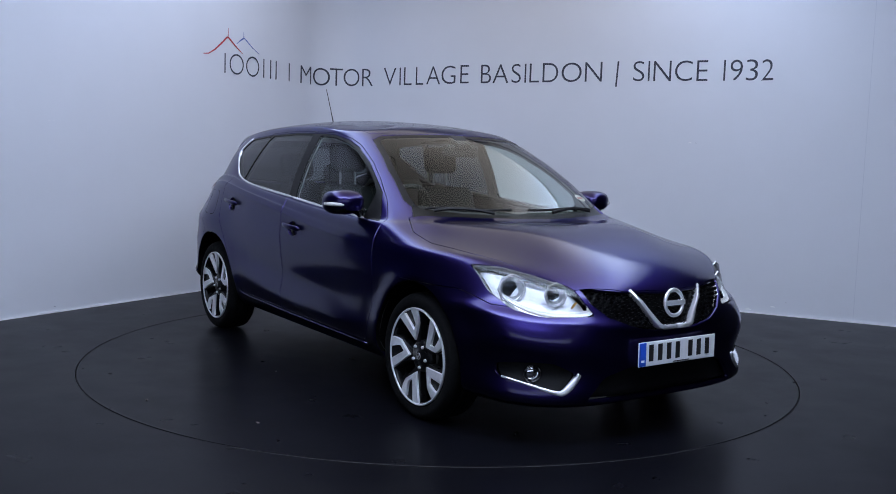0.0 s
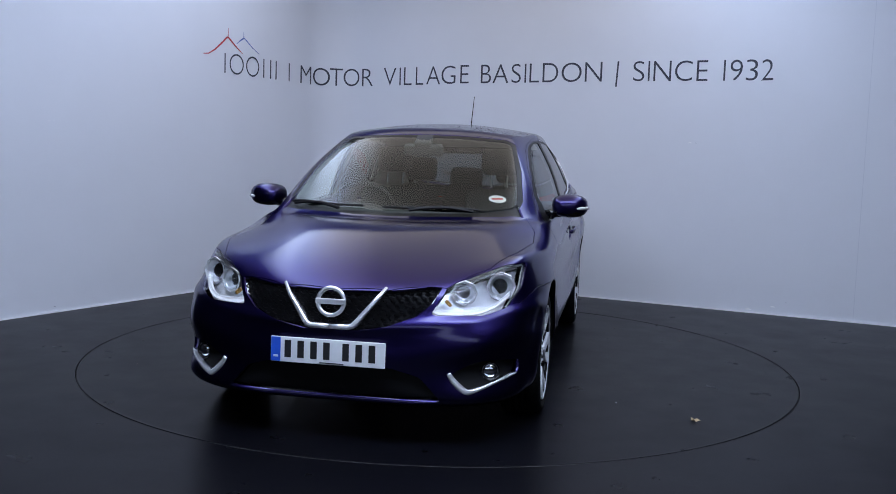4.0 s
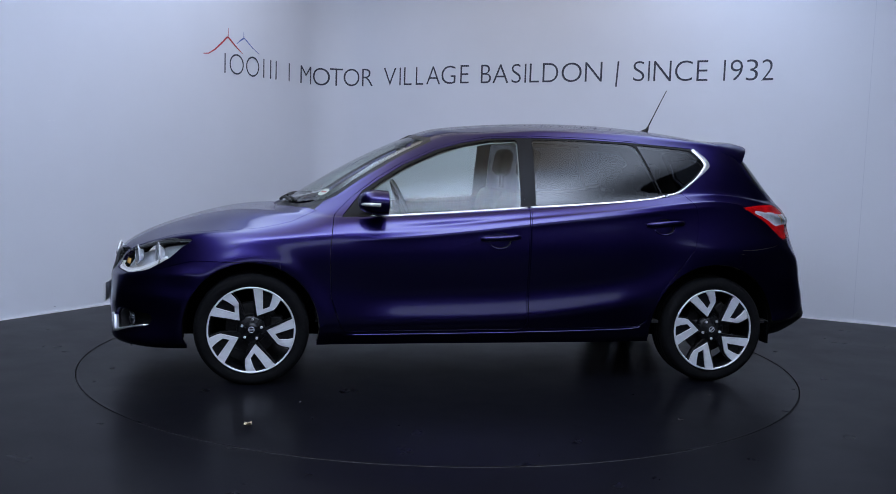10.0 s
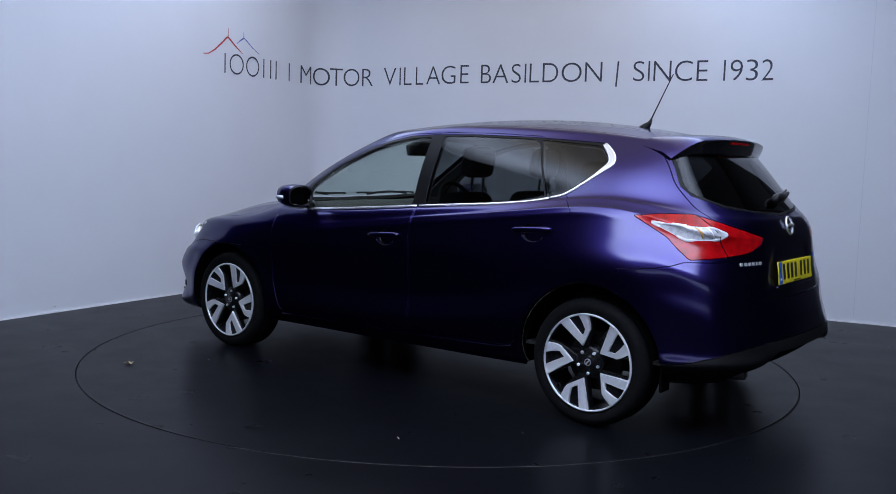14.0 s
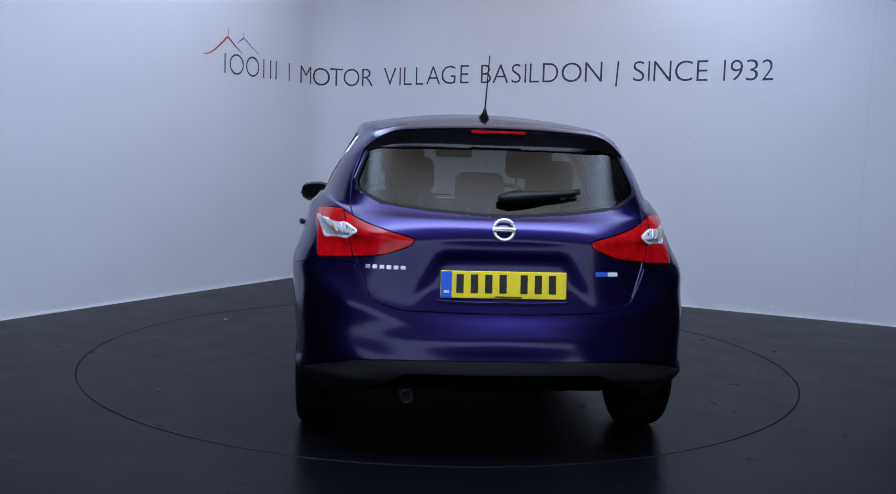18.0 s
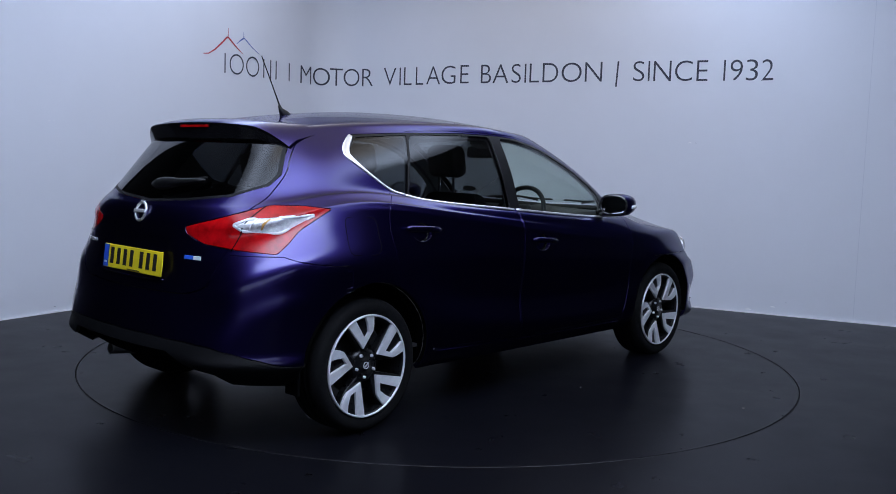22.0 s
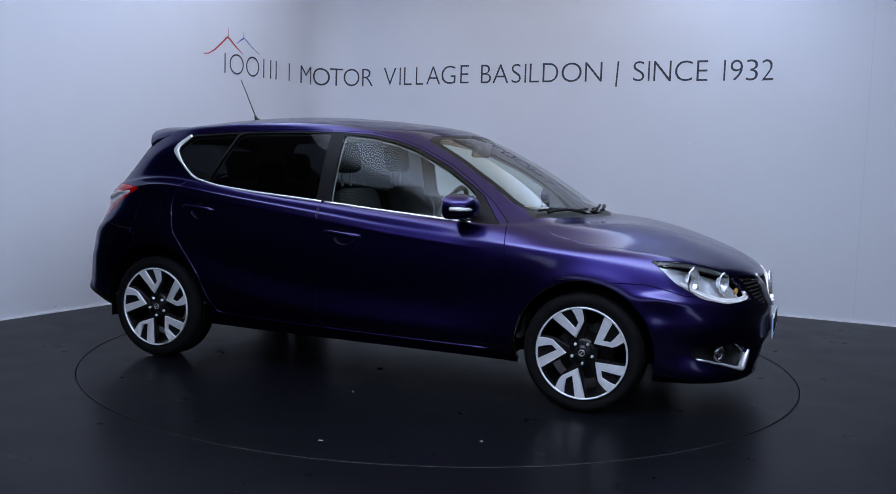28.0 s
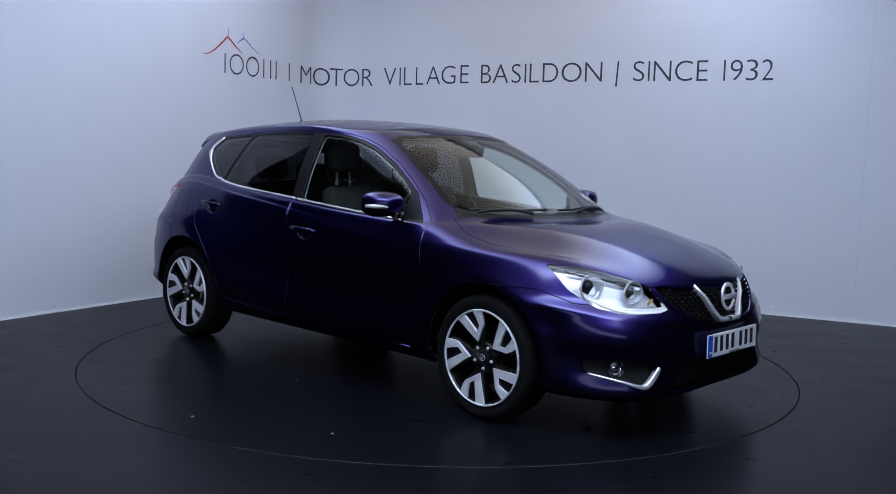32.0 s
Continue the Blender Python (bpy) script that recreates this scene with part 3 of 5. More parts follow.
def base_mesh():
    """The left half of the shell as a fine sheet, its vertex normals pointing out."""
    verts = [Vector(p) for p in GRID.reshape(-1, 3)]
    faces = [(r * NC + c, (r + 1) * NC + c, (r + 1) * NC + c + 1, r * NC + c + 1) for r in range(NR - 1) for c in range(NC - 1)]
    du, dv = np.gradient(GRID, axis=1), np.gradient(GRID, axis=0)
    nr = np.cross(dv, du)
    ln = np.linalg.norm(nr, axis=2, keepdims=True)
    nr = nr / np.maximum(ln, 1e-9)
    for edge in (0, -1):
        nr[:, edge, 1] = 0
    nr[-1, :, 1] = 0
    nr /= np.maximum(np.linalg.norm(nr, axis=2, keepdims=True), 1e-9)
    return verts, faces, nr.reshape(-1, 3)


SHELL_V, SHELL_F, SHELL_N = base_mesh()
if SHELL_N[(NR // 4) * NC + NC // 2][1] < 0:
    SHELL_N = -SHELL_N
from mathutils.bvhtree import BVHTree
from mathutils.interpolate import poly_3d_calc
TREE = BVHTree.FromPolygons(SHELL_V, SHELL_F)


def shell_normal(p):
    place, _, i, _ = TREE.find_nearest(p)
    f = SHELL_F[i]
    w = poly_3d_calc([SHELL_V[k] for k in f], place)
    n = Vector((0, 0, 0))
    for k, q in zip(f, w):
        n += Vector(SHELL_N[k]) * q
    return n.normalized()


def shell_at(origin, way):
    """Where a ray meets the left half of the shell, and the normal there."""
    hit, _, i, _ = TREE.ray_cast(Vector(origin), Vector(way).normalized())
    return (hit, shell_normal(hit)) if hit else (None, None)


# ---------------------------------------------------------------- car: cutting the shell into panels
class View:
    """A direction from which outlines are laid on the shell: two axes across and the axis towards the viewer."""
    def __init__(self, toward):
        self.d = Vector(toward).normalized()
        up = Vector((0, 0, 1)) if abs(self.d.z) < 0.9 else Vector((1, 0, 0))
        self.u = up.cross(self.d).normalized()
        self.v = self.d.cross(self.u).normalized()

    def flat(self, p):
        return (p[0] * self.u[0] + p[1] * self.u[1] + p[2] * self.u[2], p[0] * self.v[0] + p[1] * self.v[1] + p[2] * self.v[2])


SIDE, FRONT, REAR, TOP = View((0, 1, 0)), View((1, 0, 0)), View((-1, 0, 0)), View((0, 0, 1))
HEADV, TAILV = View((1, 0.75, 0)), View((-1, 0.8, 0))


def side(*pts):
    return [SIDE.flat((x, 0, z)) for x, z in pts]


def front(*pts):
    return [FRONT.flat((0, y, z)) for y, z in pts]


def rear(*pts):
    return [REAR.flat((0, y, z)) for y, z in pts]


def top(*pts):
    return [TOP.flat((x, y, 0)) for x, y in pts]


def solid(view, *pts):
    return [view.flat(p) for p in pts]


def rounded(poly, r=0.02, n=3):
    """Rounds an outline's corners."""
    out, m = [], len(poly)
    for i in range(m):
        a, b, c = Vector(poly[i - 1]), Vector(poly[i]), Vector(poly[(i + 1) % m])
        ra, rc = min(r, (a - b).length * 0.45), min(r, (c - b).length * 0.45)
        p, q = b + (a - b).normalized() * ra, b + (c - b).normalized() * rc
        for k in range(n + 1):
            t = k / n
            out.append(tuple((1 - t) ** 2 * p + 2 * t * (1 - t) * b + t * t * q))
    return out


def ring2(cx, cz, r, n=44):
    return side(*[(cx + r * math.cos(k * 2 * math.pi / n), cz + r * math.sin(k * 2 * math.pi / n)) for k in range(n)])


def inside(poly, p):
    x, y = p
    odd = False
    for (x0, y0), (x1, y1) in zip(poly, poly[1:] + poly[:1]):
        if (y0 > y) != (y1 > y) and x < (x1 - x0) * (y - y0) / (y1 - y0) + x0:
            odd = not odd
    return odd


# name: the view it is drawn in, its outline, how squarely it must face that view
OUTLINES = {}


def outline(name, view, poly, facing=0.05, where=None):
    OUTLINES[name] = (view, poly, facing, where)


outline("handle_cup_front", SIDE, side(*[(-.035 + .064 * math.cos(k * math.pi / 10), .832 + .046 * math.sin(k * math.pi / 10)) for k in range(20)]), .05)
outline("handle_cup_rear", SIDE, side(*[(-1.015 + .064 * math.cos(k * math.pi / 10), .928 + .046 * math.sin(k * math.pi / 10)) for k in range(20)]), .05)
outline("tail_clear", TAILV, rounded(solid(TAILV, (-1.61, .79, 1.022), (-1.74, .75, 1.013), (-1.85, .64, 1.002), (-1.878, .575, .975), (-1.862, .62, .948), (-1.78, .755, .942)), .012), .05)
# glass of the flank: one opening from the mirror to the rear quarter
outline("front_window", SIDE, rounded(side((.70, .957), (.20, .990), (-.165, 1.022), (-.165, 1.408), (.0, 1.398), (.16, 1.368), (.30, 1.325), (.50, 1.232), (.63, 1.150), (.705, 1.09)), .025), .05)
outline("rear_window", SIDE, rounded(side((-.255, 1.030), (-.60, 1.058), (-.935, 1.088), (-1.02, 1.108), (-.90, 1.38), (-.86, 1.402), (-.50, 1.412), (-.255, 1.412)), .02), .05)
outline("quarter_window", SIDE, rounded(side((-1.03, 1.11), (-1.12, 1.130), (-1.225, 1.205), (-1.318, 1.285), (-1.318, 1.305), (-1.245, 1.376), (-.905, 1.40), (-.915, 1.38)), .018), .05)
outline("pillar_trim", SIDE, side((.86, .945), (.70, .952), (.20, .985), (-.21, 1.02), (-.70, 1.058), (-.95, 1.085), (-1.13, 1.120), (-1.24, 1.195), (-1.338, 1.283), (-1.336, 1.314), (-1.255, 1.390),
                                       (-.88, 1.412), (-.50, 1.424), (-.16, 1.421), (.0, 1.412), (.17, 1.381), (.31, 1.338), (.51, 1.245), (.64, 1.163), (.74, 1.095)), .05)
outline("windscreen", FRONT, rounded(front((0, .996), (.46, 1.008), (.640, 1.03), (.652, 1.06), (.610, 1.22), (.535, 1.378), (.48, 1.398), (.22, 1.412), (0, 1.416), (-.3, 1.416), (-.3, .996)), .02), .05, lambda p: p[0] > 0.1)
outline("rear_glass", REAR, rounded(rear((0, 1.060), (.30, 1.078), (.50, 1.102), (.610, 1.152), (.617, 1.195), (.562, 1.33), (.52, 1.365), (.25, 1.38), (0, 1.385), (-.3, 1.385), (-.3, 1.060)), .02), .05)
outline("cowl", TOP, top((1.265, -.3), (1.265, 0), (1.252, .2), (1.20, .40), (1.115, .58), (1.02, .70), (.945, .66), (1.05, .5), (1.12, .3), (1.145, 0), (1.145, -.3)), .05)
outline("screen_band", FRONT, front((0, .980), (.47, .990), (.665, 1.012), (.678, 1.06), (.632, 1.225), (.555, 1.386), (.49, 1.412), (.22, 1.428), (0, 1.432), (-.3, 1.432), (-.3, .980)), .05, lambda p: p[0] > 0.1)
outline("rear_band", REAR, rear((0, 1.048), (.30, 1.067), (.51, 1.092), (.620, 1.145), (.628, 1.195), (.572, 1.335), (.53, 1.372), (.25, 1.40), (0, 1.405), (-.3, 1.405), (-.3, 1.048)), .05)
outline("bonnet", TOP, top((2.172, 0), (2.15, .25), (2.055, .49), (1.87, .655), (1.62, .745), (1.34, .79), (1.14, .775), (1.005, .715), (1.11, .58), (1.195, .40), (1.247, .2), (1.26, 0), (1.26, -.3), (2.172, -.3)), .1)
outline("headlight", HEADV, rounded(solid(HEADV, (2.10, .405, .603), (2.06, .505, .722), (1.93, .63, .772), (1.80, .715, .803), (1.655, .79, .805), (1.72, .79, .765), (1.80, .795, .700), (1.93, .745, .625), (2.0, .62, .598)), .02), .05)
outline("tail_light", TAILV, rounded(solid(TAILV, (-1.52, .80, 1.048), (-1.66, .765, 1.062), (-1.80, .70, 1.063), (-1.90, .55, 1.01), (-1.97, .34, .955), (-1.975, .36, .925), (-1.95, .46, .885), (-1.90, .62, .868), (-1.80, .77, .855), (-1.76, .79, .90), (-1.72, .805, .955)), .012), .05)
outline("grille", FRONT, front((0, .694), (.25, .700), (.47, .722), (.44, .655), (.375, .598), (.26, .555), (.12, .528), (0, .526), (-.3, .526), (-.3, .694)), .1)
outline("lower_intake", FRONT, rounded(front((0, .372), (.27, .368), (.40, .33), (.495, .225), (.30, .205), (0, .20), (-.3, .20), (-.3, .372)), .02), .1, lambda p: p[0] > 1.5)
outline("fog_recess", FRONT, rounded(front((.535, .345), (.60, .272), (.80, .325), (.805, .385), (.70, .40), (.63, .395)), .02), .05, lambda p: p[0] > 1.5)
outline("arch_front", SIDE, ring2(1.35, .315, .372), .03)
outline("arch_rear", SIDE, ring2(-1.345, .322, .388), .03)
outline("front_door", SIDE, rounded(side((.905, .955), (.925, .75), (.915, .50), (.86, .335), (.84, .305), (-.18, .318), (-.205, .36), (-.205, .90), (-.225, 1.20), (-.235, 1.432), (0.0, 1.425), (.18, 1.392), (.32, 1.348), (.52, 1.255), (.66, 1.168), (.80, 1.06)), .02), .03)
outline("rear_door", SIDE, rounded(side((-.215, .36), (-.215, .90), (-.235, 1.20), (-.245, 1.434), (-.60, 1.433), (-.90, 1.42), (-.93, 1.40), (-1.03, 1.18), (-1.14, 1.128), (-1.215, 1.05), (-1.228, .95), (-1.20, .80), (-1.13, .70), (-1.02, .56), (-.93, .37), (-.88, .335), (-.22, .318)), .02), .03)
outline("tailgate", REAR, rounded(rear((0, .655), (.44, .662), (.545, .70), (.585, .80), (.615, .87), (.615, .995), (.645, 1.08), (.640, 1.20), (.580, 1.36), (.53, 1.40), (.25, 1.408), (0, 1.412), (-.3, 1.412), (-.3, .655)), .03), .02)
outline("front_bumper", FRONT, front((-.3, .05), (-.3, .72), (.0, .72), (.25, .725), (.48, .735), (.60, .62), (.80, .64), (.853, .69), (1.2, .69), (1.2, .05)), -.5, lambda p: p[0] > 1.2)
outline("valance", REAR, rear((-.3, .10), (-.3, .416), (0, .416), (.40, .414), (.50, .36), (.62, .33), (.66, .10)), -.5, lambda p: p[0] < -1.62)
outline("diffuser", REAR, rear((-.3, .10), (-.3, .474), (0, .474), (.30, .472), (.48, .466), (.62, .455), (.72, .432), (.80, .405), (.86, .372), (1.2, .36), (1.2, .10)), -.5, lambda p: p[0] < -1.62)
outline("rear_bumper", REAR, rear((-.3, .10), (-.3, .662), (.45, .670), (.55, .705), (.60, .80), (.62, .845), (.80, .845), (.90, .80), (1.2, .78), (1.2, .10)), -.5, lambda p: p[0] < -1.5)
outline("roof", TOP, top((.385, 0), (.382, .25), (.345, .425), (.26, .53), (.05, .555), (-.3, .585), (-.8, .585), (-1.2, .565), (-1.60, .51), (-1.66, .2), (-1.66, -.3), (.345, -.3)), .25)


def cut_outline(bm, view, poly, facing, where):
    """Cuts the shell along one outline."""
    xs, ys = [p[0] for p in poly], [p[1] for p in poly]
    lo, hi = (min(xs) - .03, min(ys) - .03), (max(xs) + .03, max(ys) + .03)
    live = []
    for f in bm.faces:
        c = f.calc_center_median()
        q = view.flat(c)
        if lo[0] < q[0] < hi[0] and lo[1] < q[1] < hi[1] and f.normal.dot(view.d) > facing - 0.02 and (where is None or where(c)):
            live.append(f)
    for (ax, ay), (bx, by) in zip(poly, poly[1:] + poly[:1]):
        a = view.u * ax + view.v * ay
        run = view.u * (bx - ax) + view.v * (by - ay)
        if run.length < 1e-5:
            continue
        x0, x1, y0, y1 = min(ax, bx), max(ax, bx), min(ay, by), max(ay, by)
        near = []
        for f in live:
            if not f.is_valid:
                continue
            qs = [view.flat(v.co) for v in f.verts]
            if max(q[0] for q in qs) >= x0 - 1e-4 and min(q[0] for q in qs) <= x1 + 1e-4 and max(q[1] for q in qs) >= y0 - 1e-4 and min(q[1] for q in qs) <= y1 + 1e-4:
                near.append(f)
        if not near:
            continue
        geom = list({x for f in near for x in (*f.verts, *f.edges)}) + near
        res = bmesh.ops.bisect_plane(bm, geom=geom, dist=2e-4, plane_co=a, plane_no=run.cross(view.d).normalized())
        live = [f for f in live if f.is_valid] + [f for f in res["geom"] if isinstance(f, bmesh.types.BMFace)]
        live = list(dict.fromkeys(live))


def cut_shell():
    bm = bmesh.new()
    vs = [bm.verts.new(v) for v in SHELL_V]
    for f in SHELL_F:
        bm.faces.new([vs[k] for k in f])
    bmesh.ops.remove_doubles(bm, verts=bm.verts, dist=1e-5)
    bm.normal_update()
    if sum(f.normal.y for f in bm.faces) < 0:
        bmesh.ops.reverse_faces(bm, faces=bm.faces)
        bm.normal_update()
    for name, (view, poly, facing, where) in OUTLINES.items():
        cut_outline(bm, view, poly, facing, where)
        bm.normal_update()
    groups = {}
    boxes = {}
    for name, (view, poly, facing, where) in OUTLINES.items():
        xs, ys = [p[0] for p in poly], [p[1] for p in poly]
        boxes[name] = (min(xs), max(xs), min(ys), max(ys))
    bm.verts.ensure_lookup_table()
    bm.verts.index_update()
    groups = {}
    for f in bm.faces:
        c, nm = f.calc_center_median(), f.normal
        found = "body_side"
        for name, (view, poly, facing, where) in OUTLINES.items():
            q, b = view.flat(c), boxes[name]
            if b[0] <= q[0] <= b[1] and b[2] <= q[1] <= b[3] and nm.dot(view.d) > facing and (where is None or where(c)) and inside(poly, q):
                found = name
                break
        groups.setdefault(found, []).append([v.index for v in f.verts])
    pts = [v.co.copy() for v in bm.verts]
    bm.free()
    return pts, groups


CUT_V, PANELS = cut_shell()


def panel_mesh(name, mat, both=False, mirror=False, gap=0.002, depth=0.022, sink=0.0, rim=True):
    """One panel as a mesh with its edges turned in. both: joined across the middle; mirror: the right-hand twin."""
    faces = PANELS.get(name, [])
    used = sorted({k for f in faces for k in f})
    where = {k: i for i, k in enumerate(used)}
    co = [CUT_V[k] for k in used]
    nm = [shell_normal(p) for p in co]
    fs = [tuple(where[k] for k in f) for f in faces]
    count = {}
    for f in fs:
        for a, b in zip(f, f[1:] + f[:1]):
            count[(a, b)] = 1
    edge = [(a, b) for (a, b) in count if (b, a) not in count and not (abs(co[a].y) < 1e-4 and abs(co[b].y) < 1e-4 and both)]
    pull = {}
    for a, b in edge:
        w = nm[a].cross(co[b] - co[a])
        if w.length > 1e-7:
            w.normalize()
            for k in (a, b):
                pull.setdefault(k, []).append(w)
    place = [p.copy() for p in co]
    for k, ws in pull.items():
        w = sum(ws, Vector()) / len(ws)
        if w.length > 0.2:
            place[k] += w.normalized() * gap
    if sink:
        place = [p - n * sink for p, n in zip(place, nm)]
    verts, norms, out = list(place), list(nm), [tuple(f) for f in fs]
    if rim:
        for a, b in edge:
            i = len(verts)
            pa, pb = place[a], place[b]
            verts += [pa, pb, pb - nm[b] * depth, pa - nm[a] * depth]
            w = (pb - pa).cross(nm[a])
            w = w.normalized() if w.length > 1e-9 else nm[a]
            e0 = (nm[a] * 0.75 + w * 0.66).normalized()
            norms += [e0, e0, w, w]
            out.append((i + 1, i, i + 3, i + 2))
    if mirror:
        verts = [Vector((v.x, -v.y, v.z)) for v in verts]
        norms = [Vector((v.x, -v.y, v.z)) for v in norms]
        out = [f[::-1] for f in out]
    if both:
        i = len(verts)
        twin = {k: (k if abs(v.y) < 1e-4 else None) for k, v in enumerate(verts)}
        extra_v, extra_n, idx = [], [], {}
        for k, v in enumerate(verts):
            if twin[k] is None:
                idx[k] = i + len(extra_v)
                extra_v.append(Vector((v.x, -v.y, v.z)))
                extra_n.append(Vector((norms[k].x, -norms[k].y, norms[k].z)))
            else:
                idx[k] = k
        out += [tuple(idx[k] for k in f[::-1]) for f in out]
        verts += extra_v
        norms += extra_n
    me = mesh_of(name, verts, out, mat, smooth=True)
    me.normals_split_custom_set_from_vertices([tuple(n) for n in norms])
    return me


def panel(name, src, mat, parent, label="", **kw):
    ob = new(name, panel_mesh(src, mat, **kw))
    ob.parent = parent
    if label:
        tagged(ob, label)
    return ob


car = tagged(new("car"), "dark purple metallic five-door hatchback parked on the turntable", "car")

BODY = {}
for nm_, mat_, lab_ in (("bonnet", PAINT, ""), ("roof", PAINT, ""), ("windscreen", SCREEN, "clear raked windscreen"), ("rear_glass", PRIVACY, "dark tinted rear glass"),
                        ("tailgate", PAINT, ""), ("front_bumper", PAINT, ""), ("rear_bumper", PAINT, ""), ("diffuser", BLACK, "black plastic lower rear bumper")):
    pane = "glass" in nm_ or nm_ == "windscreen"
    BODY[nm_] = panel(nm_, nm_, mat_, car, lab_, both=True, gap=0.0 if pane else 0.0034 if nm_ == "tailgate" else 0.0022, sink=0.002 if pane else 0.0, rim=not pane)
for mir in (False, True):
    for nm_, src_, mat_, lab_ in (("front_door", "front_door", PAINT, ""), ("rear_door", "rear_door", PAINT, ""), ("body_side", "body_side", PAINT, ""),
                                  ("pillar_trim", "pillar_trim", PILLAR, "satin black window surround and door pillar")):
        BODY[nm_, mir] = panel(nm_, src_, mat_, car, lab_, mirror=mir)
    for nm_, src_, mat_, lab_ in (("window", "front_window", GLASS, "clear front side window"), ("window", "rear_window", PRIVACY, "dark tinted rear side window"), ("window", "quarter_window", PRIVACY, "dark tinted rear quarter window")):
        panel(nm_, src_, mat_, car, lab_, mirror=mir, gap=0.0, sink=0.004, rim=False)
    BODY["headlight", mir] = panel("headlight", "headlight", LENS, car, "clear headlight lens over bright reflectors", mirror=mir)
    BODY["tail_light", mir] = panel("tail_light", "tail_light", REDLENS, car, "red tail light", mirror=mir)
panel("grille", "grille", MESHBLACK, car, "black honeycomb grille", both=True, sink=0.028)
panel("lower_intake", "lower_intake", BLACK, car, "black lower air intake", both=True, sink=0.03)
panel("screen_seal", "screen_band", PILLAR, car, "black border of the windscreen", both=True, gap=0.0, sink=0.0015, rim=False)
panel("rear_glass_seal", "rear_band", PILLAR, car, "black border of the rear glass", both=True, gap=0.0, sink=0.0015, rim=False)
panel("valance", "valance", UNDER, car, "black recessed rear valance", both=True, gap=0.0, sink=0.05, rim=False)
panel("cowl", "cowl", BLACK, car, "black plastic cowl under the windscreen", both=True, sink=0.012)
for mir in (False, True):
    panel("fog_light_recess", "fog_recess", BLACK, car, "black fog light recess", mirror=mir, sink=0.03)
    panel("reversing_light", "tail_clear", TAILCLEAR, car, "clear white section of the tail light", mirror=mir, gap=0.0015)
    for k in ("front", "rear"):
        panel("handle_cup", "handle_cup_" + k, PAINT, BODY[k + "_door", mir], mirror=mir, gap=0.0, sink=0.036, rim=False)

# ---------------------------------------------------------------- car: fittings laid on the shell
YELLOW = plain("yellow_plate", (0.78, 0.62, 0.02), 0.35, vary=0.03)
WHITEPLATE = plain("white_plate", (0.75, 0.76, 0.78), 0.35, vary=0.03)
PLATEBLUE = plain("plate_blue", (0.02, 0.10, 0.62), 0.35, vary=0.03)
INK = plain("black_ink", (0.012, 0.012, 0.014), 0.5)
AMBER = plain("amber_lens", (0.5, 0.28, 0.08), 0.25)
STICKER = plain("white_sticker", (0.75, 0.70, 0.68), 0.5)
STICKRED = plain("red_print", (0.55, 0.06, 0.05), 0.5)


def flip(p):
    return Vector((p[0], -p[1], p[2]))


def drop_on(view, a, b):
    """A point of the left shell under the view's coordinates, with its normal."""
    o = view.u * a + view.v * b + view.d * 6.0
    hit, nrm = shell_at(o, -view.d)
    return hit, nrm


def strip(name, view, pts, width, mat, parent, out=0.004, thick=0.012, mir=False, label="", closed=False, flat=0.6):
    """A moulding that lies along a line on the shell; width: one number or one for each point."""
    n = len(pts)
    ws = width if isinstance(width, (list, tuple)) else [width] * n
    rows = []
    for i, p in enumerate(pts):
        hit, nrm = drop_on(view, *p)
        if hit is None:
            continue
        rows.append((hit, nrm, ws[i]))
    m = len(rows)
    bm = bmesh.new()
    rings = []
    for i, (p, nr, w) in enumerate(rows):
        a = rows[(i - 1) % m if closed else max(i - 1, 0)][0]
        b = rows[(i + 1) % m if closed else min(i + 1, m - 1)][0]
        across = nr.cross(b - a).normalized() * w / 2
        sec = [p - across - nr * (thick - out), p - across + nr * out * 0.6, p - across * flat + nr * out, p + across * flat + nr * out, p + across + nr * out * 0.6, p + across - nr * (thick - out)]
        rings.append([bm.verts.new(flip(q) if mir else q) for q in sec])
    for q, r in list(zip(rings, rings[1:])) + ([(rings[-1], rings[0])] if closed else []):
        for k in range(5):
            bm.faces.new((q[k], q[k + 1], r[k + 1], r[k]))
    if not closed:
        bm.faces.new(rings[0])
        bm.faces.new(rings[-1][::-1])
    bmesh.ops.recalc_face_normals(bm, faces=bm.faces)
    ob = part(name, bm, mat, parent, label, smooth=True)
    return ob


def smooth_line(pts, n=4):
    """Catmull-Rom through 2D points."""
    out, m = [], len(pts)
    for i in range(m - 1):
        p0, p1, p2, p3 = (Vector(pts[max(i - 1, 0)]), Vector(pts[i]), Vector(pts[i + 1]), Vector(pts[min(i + 2, m - 1)]))
        for k in range(n):
            t = k / n
            out.append(tuple(0.5 * (2 * p1 + (p2 - p0) * t + (2 * p0 - 5 * p1 + 4 * p2 - p3) * t * t + (3 * p1 - p0 - 3 * p2 + p3) * t ** 3)))
    out.append(tuple(pts[-1]))
    return out


def soft_box(bm, sx, sy, sz, m, bevel=0.02, seg=3, taper=None):
    """A rounded block, optionally narrowed towards its top."""
    r = bmesh.ops.create_cube(bm, size=1.0)
    vs = r["verts"]
    for v in vs:
        k = 1.0 if not taper or v.co.z < 0 else taper
        v.co = Vector((v.co.x * sx * k, v.co.y * sy * k, v.co.z * sz))
    es = list({e for v in vs for e in v.link_edges})
    res = bmesh.ops.bevel(bm, geom=es, offset=bevel, segments=seg, affect="EDGES", profile=0.5)
    done = set(vs) | set(res["verts"])
    for v in {v for v in done if v.is_valid} | {v for f in res["faces"] for v in f.verts}:
        v.tag = True
    for v in bm.verts:
        if v.tag:
            v.co = m @ v.co
            v.tag = False
    return bm


